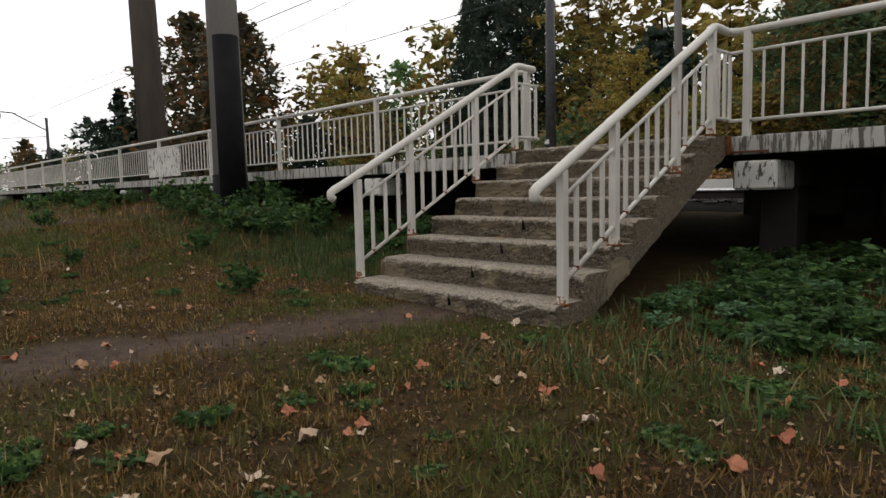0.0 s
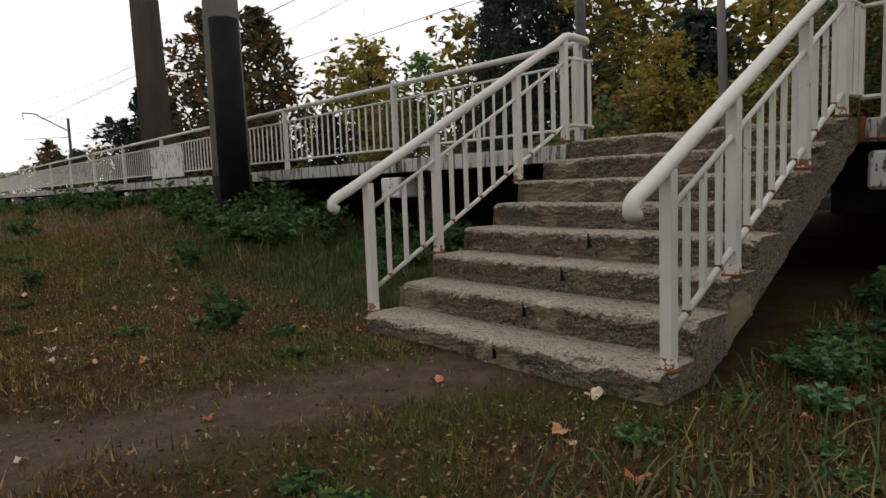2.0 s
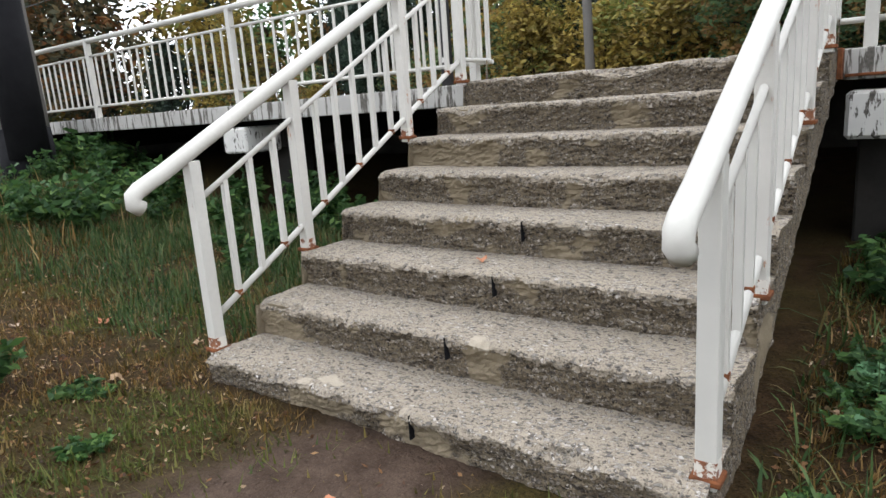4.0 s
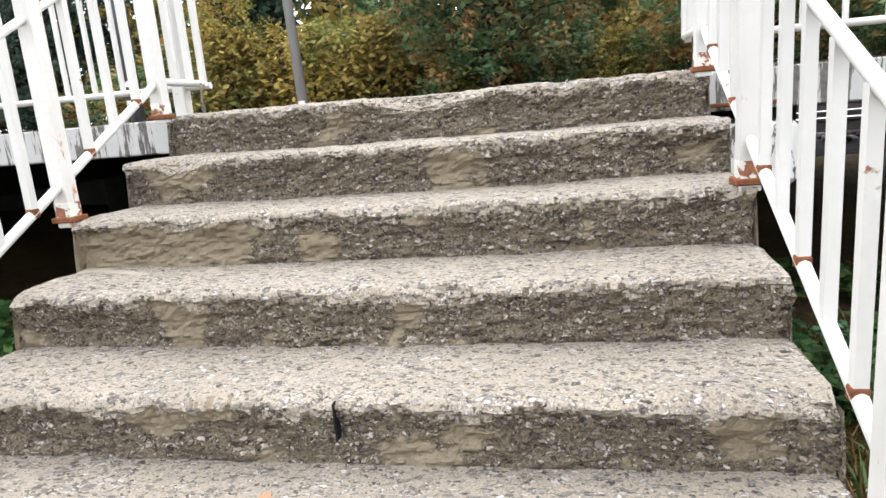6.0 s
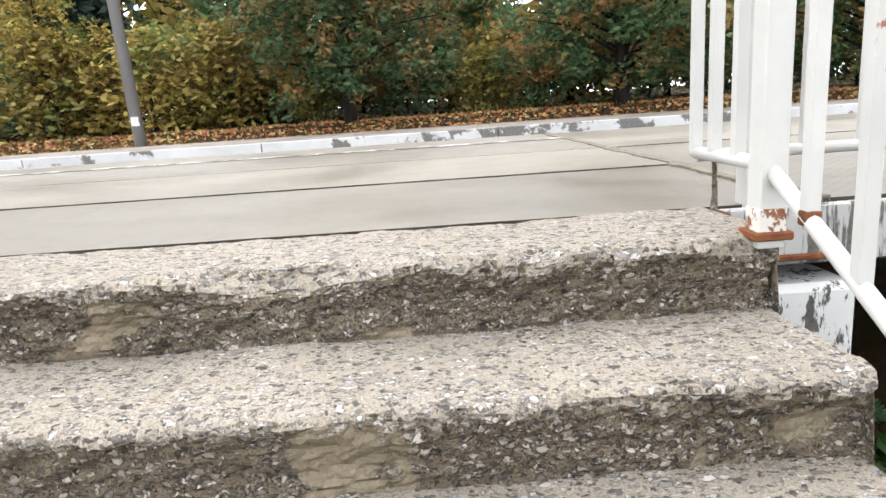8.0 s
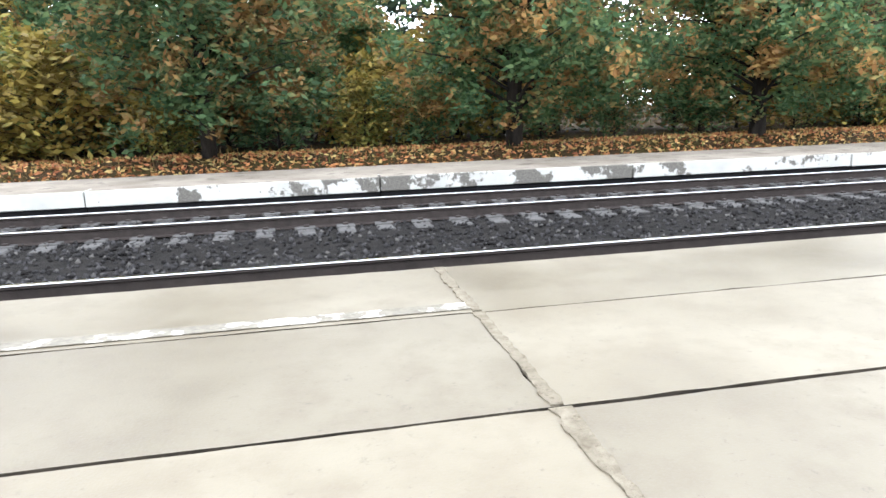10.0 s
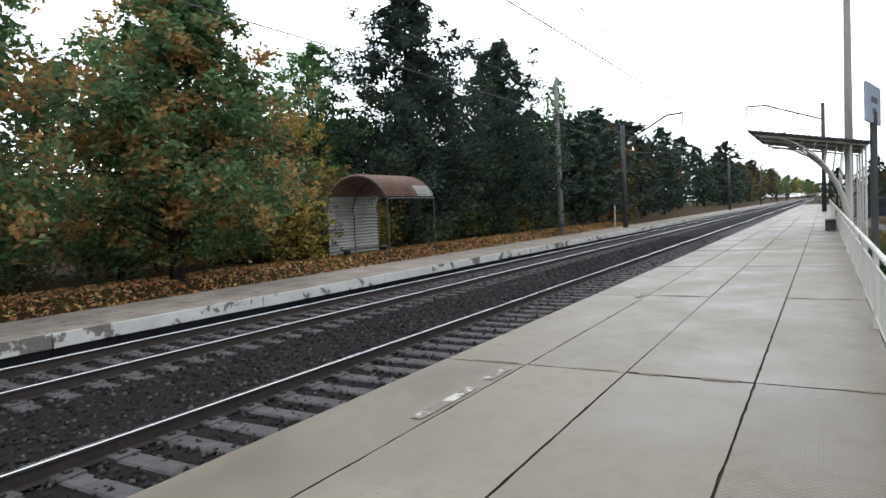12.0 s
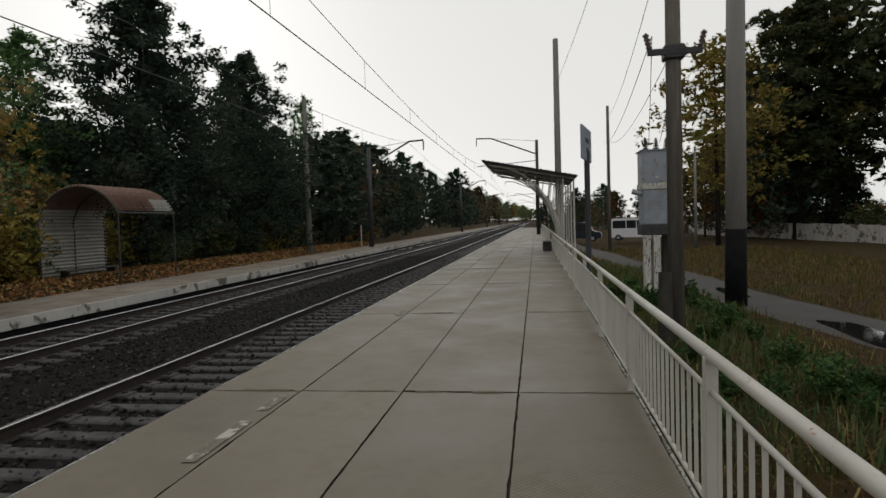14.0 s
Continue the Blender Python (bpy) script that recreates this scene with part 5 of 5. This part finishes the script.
def thin_limbs(me):
    """Every third limb of the branchwork."""
    p = np.empty(len(me.vertices) * 3, np.float32)
    me.vertices.foreach_get("co", p)
    q = p.reshape(-1, 3, 5, 3)[::3]
    f = [(r * 5 + k, r * 5 + (k + 1) % 5, r * 5 + 5 + (k + 1) % 5, r * 5 + 5 + k) for m in range(len(q)) for r in (3 * m, 3 * m + 1) for k in range(5)]
    return quick_mesh("branchwork", q.reshape(-1, 3), f, me.materials[0])


def piece_of(tree, name):
    return [c for c in tree.children if c.name.startswith(name)][0]


THIN = {k: thin_crown(piece_of(t, "crown").data) for k, t in KINDS.items()}
SPARSE = {k: thin_crown(piece_of(t, "crown").data, 16, 3.4) for k, t in KINDS.items()}
FEW_LIMBS = {k: thin_limbs(piece_of(t, "branchwork").data) for k, t in KINDS.items()}


def plant(kind, x, y, s=1.0, turn=None, z=None):
    """Sets a tree of that kind on the ground."""
    src, near = KINDS[kind], y - 18.5
    r = random.uniform(0, 360) if turn is None else turn
    z = ground_z(x, y) if z is None else z
    if kind in used:
        o = copy_thing(src, pose(x, y, z, 0, 0, r))
    else:
        used.add(kind)
        o = src
        o.location, o.rotation_euler = (x, y, z), (0, 0, radians(r))
    if o is not src:
        if x > 98 or x < -58 or y > 34:
            piece_of(o, "crown").data = SPARSE[kind]
        elif (x > 52 and kind != "yellow") or x > 80 or x < -30 or y > 26.8 or (near > 2.6 and kind == "column" and x > -12):
            piece_of(o, "crown").data = THIN[kind]
        if x > 50 or x < -12 or y > 23.7:
            piece_of(o, "branchwork").data = FEW_LIMBS[kind]
    o.scale = (s * random.uniform(0.94, 1.06), s * random.uniform(0.94, 1.06), s)
    return o


PLAN = (
    ("yellow", -9.4, 20.6, 0.5), ("shrub", -9.0, 20.2, 1.2), ("linden2", -0.6, 19.2, 0.95), ("linden", 6.9, 19.2, 1.0), ("linden", 14.0, 19.3, 0.98), ("russet", 21.5, 22.5, 0.5),
    ("linden", 2.5, 25.5, 0.8), ("russet", 10.5, 25.5, 0.55), ("birch", 28.6, 27, 1.02), ("shrub", 20.4, 20.6, 1.05), ("dark", 30.3, 21.8, 1.0), ("dark", 35.2, 23.6, 0.86),
    ("dark", 41.6, 22.0, 0.98), ("column", 38.2, 21.4, 0.62), ("column", 45.5, 21.6, 0.66), ("dark", 48.0, 24.5, 0.85), ("column", 53, 20.8, 1.0),
    ("column", 58.5, 20.6, 1.15), ("russet", 65, 21.4, 0.9), ("column", 72, 21.2, 1.2), ("column", 81, 21.6, 0.95), ("column", 92, 21.5, 0.95),
    ("yellow", 24.0, 24, 0.62), ("dark", 20, 28, 0.5), ("russet", -50, 20.5, 1.36), ("russet", -43.5, 21.5, 1.25),
    ("spruce", -77, 23, 0.82), ("spruce", -74.5, 22, 0.92), ("spruce", -72, 23.5, 0.98), ("spruce", -69.5, 22.5, 0.88), ("spruce", -67, 23, 0.75), ("spruce", -79.5, 22, 0.7), ("yellow", -44, 29, 1.05), ("yellow", -38.5, 28, 1.1),
    ("birch", -34, 30, 0.9), ("yellow", -27.5, 28, 1.05), ("yellow", -14.5, 25.5, 1.0), ("yellow", -12, 28, 1.1), ("dark", -13, 27.5, 0.5), ("yellow", -8.5, 28, 0.9), ("linden2", -4.5, 26.5, 0.85),
    ("dark", 3.5, 30, 0.85), ("column", -58, 23, 0.85), ("dark", -92, 24, 0.8), ("column", -104, 22, 0.8), ("yellow", -30, 23.5, 0.6),
    ("oak", 76, -24.6, 1.05), ("oak", 78, -28.6, 1.12), ("oak", 70, -33, 1.0), ("oak", 92, -24.8, 0.95), ("yellow", 66, -13.6, 1.9), ("russet", 84, -19.6, 1.2), ("yellow", 92, -18.8, 1.1), ("dark", 98, -24, 1.1), ("dark", 88, -30, 1.2),
    ("dark", 78, -24, 1.4), ("russet", 84, -14, 0.8), ("dark", 110, -3, 0.6), ("russet", 108, -9, 0.65), ("dark", 116, 1.5, 0.5), ("column", 112, -14, 0.75),
    ("shrub", -6.5, 20.6, 1.15), ("shrub", -4.6, 21.2, 1.2), ("redshrub", 82, -24.6, 1.7), ("redshrub", 85, -25.6, 1.4), ("shrub", 80, -27.4, 1.5), ("shrub", 88, -23.4, 1.6), ("greenshrub", 72, -30, 1.6),
)
for k, x, y, s in PLAN:
    plant(k, x, y, s)
plant("birch", 66.5, 27).scale = (0.62, 0.62, 1.4)          # slim poplar-like tree
for i in range(9):
    plant("column", 110 - 5.2 * i, -24.5 - 1.1 * i - 2.5 * (i % 2), 0.75 + 0.1 * (i % 3))
for x, y, w, s in ((-19.3, 24, 0.82, 1.45), (-22.2, 25, 0.6, 1.2), (-17.6, 25, 0.6, 1.3)):
    plant("column", x, y).scale = (w, w, s)          # tall narrow conifers
rng = random.Random(4)
for i in range(34):
    x = -16 + 2.7 * i + rng.uniform(-1, 1)
    plant(rng.choice(("greenshrub", "shrub", "greenshrub", "redshrub" if i % 5 == 0 else "greenshrub")), x, 20.9 + rng.uniform(0, 1.6), rng.uniform(0.55, 1.0))
for i in range(30):
    plant(rng.choice(("shrub", "greenshrub", "greenshrub", "column")), -100 + 3.1 * i + rng.uniform(-1, 1), 21.5 + rng.uniform(0, 3.5), rng.uniform(0.5, 0.75) + 0.45 * (i % 3 == 0))
for i in range(22):
    plant(rng.choice(("greenshrub", "shrub", "greenshrub")), -13 + 2.1 * i + rng.uniform(-0.6, 0.6), 22.3 + rng.uniform(0, 2.6), rng.uniform(1.2, 1.75))
for i in range(14):
    plant(rng.choice(("shrub", "greenshrub")), -14 + 1.6 * i + rng.uniform(-0.5, 0.5), 22.5 + rng.uniform(0, 2), rng.uniform(0.9, 1.4))
for i in range(24):
    plant(rng.choice(("column", "greenshrub", "column", "shrub")), -34 + 4.0 * i + rng.uniform(-1, 1), 28.5 + rng.uniform(0, 4), rng.uniform(0.5, 0.75))
for i in range(26):
    plant(rng.choice(("dark", "russet", "column", "dark")), 100 + 9.5 * i + rng.uniform(-3, 3), 24 + rng.uniform(-1, 7) + 0.01 * i * i, rng.uniform(0.85, 1.3))
for i in range(16):
    plant(rng.choice(("dark", "column", "russet")), 130 + 14 * i, -4 - rng.uniform(0, 14), rng.uniform(0.6, 0.9))
for i in range(30):
    plant(rng.choice(("dark", "russet", "yellow", "column")), -120 + 9 * i + rng.uniform(-3, 3), 36 + rng.uniform(-2, 8), rng.uniform(0.8, 1.05))
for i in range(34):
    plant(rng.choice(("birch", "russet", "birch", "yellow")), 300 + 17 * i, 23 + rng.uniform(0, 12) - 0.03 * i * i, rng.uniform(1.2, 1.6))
for i in range(30):
    plant(rng.choice(("russet", "yellow", "birch")), -105 - 8 * i + rng.uniform(-2, 2), 19 + rng.uniform(0, 14), rng.uniform(0.6, 0.95))
for i in range(34):
    plant(rng.choice(("russet", "column", "greenshrub", "russet")), -108 + 2.6 * i + rng.uniform(-1, 1), 25 + rng.uniform(0, 5), rng.uniform(0.42, 0.6))
for i in range(12):
    plant("column", 23 + 3.6 * i + rng.uniform(-1, 1), 28 + rng.uniform(0, 3), rng.uniform(0.75, 0.95))
for i in range(10):
    plant(rng.choice(("dark", "column")), -60 + 16 * i, -38 - rng.uniform(0, 8), rng.uniform(0.9, 1.2))


# ---- grass, weeds and fallen leaves ----
def path_mid(y):
    return 1.15 + 0.25 * y


def blades(count, x0, x1, y0, y1, low, high, width, seed, keep):
    rng = np.random.default_rng(seed)
    pts = []
    for x, y in zip(rng.uniform(x0, x1, count), rng.uniform(y0, y1, count)):
        if keep(x, y, rng.random()):
            pts.append((x, y, ground_z(x, y) - 0.006))
    p = np.array(pts)
    n = len(p)
    h = rng.uniform(low, high, n) * (0.55 + 0.9 * rng.random(n) ** 2)
    th, lean = rng.uniform(0, 6.28, n), np.abs(rng.normal(0.75, 0.6, n)).clip(0, 1.5)
    d = np.stack([np.cos(th) * np.sin(lean), np.sin(th) * np.sin(lean), np.cos(lean)], 1) * h[:, None]
    w = np.stack([-np.sin(th), np.cos(th), 0 * th], 1) * (width * rng.uniform(0.6, 1.4, n))[:, None]
    mid = p + d * 0.55 + np.array([0, 0, 1.0]) * (0.12 * h)[:, None]
    tip = p + d
    v = np.stack([p - w, p + w, mid + w * 0.7, mid - w * 0.7, tip + w * 0.1, tip - w * 0.1], 1).reshape(-1, 3)
    b = 6 * np.arange(n)[:, None]
    f = np.concatenate([b + np.array([0, 1, 2, 3]), b + np.array([3, 2, 4, 5])])
    if high < 0.1:                                   # the shortest blades are single slivers
        v = np.stack([p - w, p + w, tip], 1).reshape(-1, 3)
        f = 3 * np.arange(n)[:, None] + np.array([0, 1, 2])
    return v, f


def on_lawn(x, y, r):
    if -0.05 < x < 2.2 and y > -0.02:
        return False
    tuft = 0.62 + 0.8 * noise.noise(Vector((x * 1.7, y * 1.7, 5))) + 1.1 * noise.noise(Vector((x * 8, y * 8, 2)))
    bare = math.exp(-(((x - path_mid(y)) / 0.5) ** 2)) if y < 0.2 else 0
    return r < max(0.05, tuft) * (1 - 0.985 * bare)


v, f = blades(620000, -7, 6.5, -4.2, 2.6, 0.025, 0.08, 0.0042, 2, on_lawn)
tagged(new("short_grass", quick_mesh("short_grass", v, f, BLADE)), "short dying grass, brown and green, on the bank", "grass", kind="stuff")
v, f = blades(70000, -6.5, -0.05, 0.2, 2.5, 0.05, 0.16, 0.0045, 14, lambda x, y, r: r < (0.65 + 1.1 * noise.noise(Vector((x * 1.8, y * 1.8, 6)))) * smooth(0.1, 1.1, y + 0.3 * noise.noise(Vector((x * 2, y * 2, 1)))))
tagged(new("green_grass", quick_mesh("green_grass", v, f, GREENBLADE)), "lush green grass growing beside the stair", "grass", kind="stuff")
v, f = blades(16000, 2.18, 7.5, -1.0, 2.6, 0.06, 0.17, 0.005, 15, lambda x, y, r: r < 0.55 + 0.8 * noise.noise(Vector((x * 1.2, y * 1.2, 3))) - 0.1 * max(0, x - 3))
tagged(new("dark_grass", quick_mesh("dark_grass", v, f, GREENBLADE)), "damp green grass under the platform edge", "grass", kind="stuff")
v, f = blades(60000, -34, -3, -8, 2.6, 0.1, 0.3, 0.006, 3, lambda x, y, r: r < 0.45 + 0.7 * noise.noise(Vector((x * 0.8, y * 0.8, 9))))
tagged(new("tall_grass", quick_mesh("tall_grass", v, f, BLADE)), "taller brown meadow grass beside the platform", "grass", kind="stuff")
v, f = blades(30000, 9, 40, -2.5, 2.4, 0.15, 0.45, 0.012, 16, lambda x, y, r: r < 0.5 + 0.7 * noise.noise(Vector((x * 0.7, y * 0.7, 7))))
tagged(new("railing_grass", quick_mesh("railing_grass", v, f, GREENBLADE)), "rank green grass and weeds below the platform railing", "grass", kind="stuff")
v, f = blades(120000, 6.5, 62, -16, 2.3, 0.12, 0.42, 0.012, 6, lambda x, y, r: r < 0.5 + 0.7 * noise.noise(Vector((x * 0.5, y * 0.5, 4))) and abs(y - (-5.1 + 0.085 * (x - 12))) > 1.3)
tagged(new("roadside_grass", quick_mesh("roadside_grass", v, f, BLADE)), "rank brown grass along the muddy track", "grass", kind="stuff")
v, f = blades(16000, -12, 60, 17.4, 21, 0.05, 0.22, 0.012, 7, lambda x, y, r: r < 0.4 + 0.8 * noise.noise(Vector((x * 0.6, y * 0.6, 1))))
tagged(new("verge_grass", quick_mesh("verge_grass", v, f, BLADE)), "thin grass on the verge behind the low platform", "grass", kind="stuff")
g = np.random.default_rng(9)
c = np.stack([g.uniform(-14, 60, 16000), 17.3 + 3.4 * g.random(16000) ** 1.2, np.zeros(16000)], 1)
c[:, 2] = [ground_z(x, y) + 0.025 for x, y, _ in c]
v, f = leaf_cloud(c, np.full(len(c), 0.02), 1, 0.075, g, 0.3)
tagged(new("leaf_litter", quick_mesh("leaf_litter", v, f, LITTER)), "orange-brown leaf litter along the verge under the trees", "leaves", kind="stuff")


def weed(name, label, mat, count, spread, tall, size, seed, group):
    """A leafy weed: stems from one root, each with pointed leaves."""
    rng = np.random.default_rng(seed)
    t = thing(name, label, "weed", group)
    stems, cen = Shape(), []
    for i in range(count):
        th, r = rng.uniform(0, 6.28), spread * rng.uniform(0.2, 1)
        h = tall * rng.uniform(0.5, 1.05) * (1.1 - 0.5 * r / spread)
        tip = np.array([math.cos(th) * r, math.sin(th) * r, h])
        stems.tube([(0, 0, -0.02), tuple(tip * 0.5 + np.array([0, 0, 0.12 * h])), tuple(tip)], 0.003, 4, 0.0015, False)
        for k in range(6):
            q = tip * (0.4 + 0.12 * k)
            cen.append(q)
    tagged(part("stem", stems, WEED, t), kind="stuff")
    cen = np.array(cen)
    v, f = leaf_cloud(cen, np.full(len(cen), size * 0.9), 3, size, rng, 0.5)
    part("foliage", quick_mesh("foliage", v, f, mat), mat, t, "pointed green leaves")
    return t


W = [
    weed("nettle", "clump of dark green nettles", WEED, 16, 0.3, 0.42, 0.05, 1, "weeds"),
    weed("ground_weed", "low rosette of green weed leaves in the grass", WEED, 14, 0.16, 0.09, 0.032, 2, "weeds"),
    weed("pale_weed", "grey-green compound-leaved weed by the stair", PALEWEED, 13, 0.28, 0.3, 0.042, 3, "weeds"),
    weed("tall_weed", "tall leafy green weed under the platform edge", WEED, 20, 0.4, 0.65, 0.07, 4, "weeds"),
]
spots = [(2, 2.62, 0.35), (2, 2.85, 0.75), (2, 2.5, 0.75), (2, 3.2, 0.3), (1, 3.6, -2.2), (1, 3.9, -1.6), (1, 2.2, -1.9), (1, 2.0, -2.6), (1, -1.2, -1.1), (1, 0.1, -0.6), (1, -0.4, -0.3)]
rw = random.Random(12)
spots += [(rw.choice((0, 0, 3, 2)), rw.uniform(2.35, 6.0), rw.uniform(1.0, 3.4)) for _ in range(46)]
spots += [(rw.choice((0, 3)), rw.uniform(-9, -0.35), rw.uniform(1.0, 3.2)) for _ in range(46)]
spots += [(rw.choice((0, 3)), rw.uniform(-22, -8), rw.uniform(0.6, 2.4)) for _ in range(26)]
spots += [(rw.choice((0, 1, 1)), rw.uniform(-8, -0.4), rw.uniform(-3.5, 1.2)) for _ in range(34)]
spots += [(1, rw.uniform(1.6, 5.2), rw.uniform(-3.0, 0.2)) for _ in range(60)]
spots += [(3, rw.uniform(9, 27), rw.uniform(-2.0, 2.0)) for _ in range(46)]
spots += [(0, rw.uniform(3.0, 5.5), rw.uniform(0.2, 1.0)) for _ in range(14)]
spots += [(rw.choice((0, 0, 3)), rw.uniform(2.35, 5.2), rw.uniform(0.6, 2.2)) for _ in range(28)]
spots += [(rw.choice((0, 3, 0, 2)), rw.uniform(2.3, 5.4), rw.uniform(0.25, 2.5)) for _ in range(70)]
spots += [(rw.choice((0, 1)), rw.uniform(2.3, 5.0), rw.uniform(-0.6, 0.9)) for _ in range(26)]
first = set()
for k, x, y in spots:
    if -0.1 < x < 2.25 and y > -0.1:
        continue
    s = rw.uniform(0.7, 1.25) * (0.9 if x > 8 else 0.56 if x > 2.25 else 0.7)
    m = pose(x, y, ground_z(x, y), 0, 0, rw.uniform(0, 360))
    if k in first:
        o = copy_thing(W[k], m)
    else:
        first.add(k)
        o = W[k]
        o.matrix_basis = m
    o.scale = (s, s, s * (0.62 if 2.25 < x < 8 else 1.0))

SHED = Nodes("shed_leaf", 0.7)
SHED.colour(SHED.ramp(SHED.random(), [(0.0, (0.22, 0.06, 0.025)), (0.3, (0.34, 0.13, 0.06)), (0.55, (0.26, 0.17, 0.09)), (0.8, (0.34, 0.24, 0.16)), (1.0, (0.46, 0.37, 0.29))]))


def maple(seed):
    r = random.Random(seed)
    pts = []
    for k in range(20):
        a = 2 * math.pi * k / 20
        lobe = 1.0 if k % 4 == 0 else (0.7 if k % 2 == 0 else 0.82)
        pts.append((0.05 * lobe * math.cos(a) * r.uniform(0.85, 1.1), 0.05 * lobe * math.sin(a) * r.uniform(0.85, 1.1), 0.016 * math.sin(2 * a + seed) + 0.007 * math.sin(5 * a) + 0.008))
    low = [(x, y, z - 0.0015) for x, y, z in pts]
    n = len(pts)
    s = Shape().add(pts + low + [(0, 0, 0.004), (0, 0, 0.0025)], [(k, (k + 1) % n, 2 * n) for k in range(n)] + [((k + 1) % n + n, k + n, 2 * n + 1) for k in range(n)] + [(k, k + n, (k + 1) % n + n, (k + 1) % n) for k in range(n)])
    return s.mesh("fallen_leaf", SHED.m)


leafs = [maple(k) for k in range(4)]
for i in range(150):
    x, y = rw.uniform(-3.5, 5.6), rw.uniform(-3.6, 0.4)
    if i < 60:
        x, y = rw.uniform(1.6, 5.2), rw.uniform(-2.9, 0.8)
    if -0.05 < x < 2.2 and y > -0.05:
        continue
    o = tagged(new("fallen_leaf", leafs[i % 4]), "dry fallen maple leaf lying on the grass", "leaf", "fallen leaves")
    s = rw.uniform(0.45, 0.95)
    o.matrix_basis = pose(x, y, ground_z(x, y) + 0.018, rw.uniform(-18, 18), rw.uniform(-18, 18), rw.uniform(0, 360)) @ Matrix.Diagonal((s, s, s, 1))
o = tagged(new("fallen_leaf", leafs[1]), "pale dry leaf lying on a stair tread", "leaf", "fallen leaves")
o.matrix_basis = pose(0.98, 0.78, RISE * 3 + 0.008, 4, -3, 30) @ Matrix.Diagonal((0.55, 0.55, 0.55, 1))

# bits of broken leaf and twig in the grass
g = np.random.default_rng(19)
c = np.stack([g.uniform(-5, 6, 50000), g.uniform(-4.2, 1.8, 50000), np.zeros(50000)], 1)
c = c[~((c[:, 0] > -0.05) & (c[:, 0] < 2.2) & (c[:, 1] > -0.05))]
c = c[(np.abs(c[:, 0] - path_mid(c[:, 1])) > 0.5) | (g.random(len(c)) < 0.15)]
c[:, 2] = [ground_z(x, y) + 0.012 for x, y, _ in c]
v, f = leaf_cloud(c, np.full(len(c), 0.01), 1, 0.012, g, 0.3)
tagged(new("leaf_bits", quick_mesh("leaf_bits", v, f, BITS)), "broken brown leaf bits strewn in the grass", "leaves", kind="stuff")
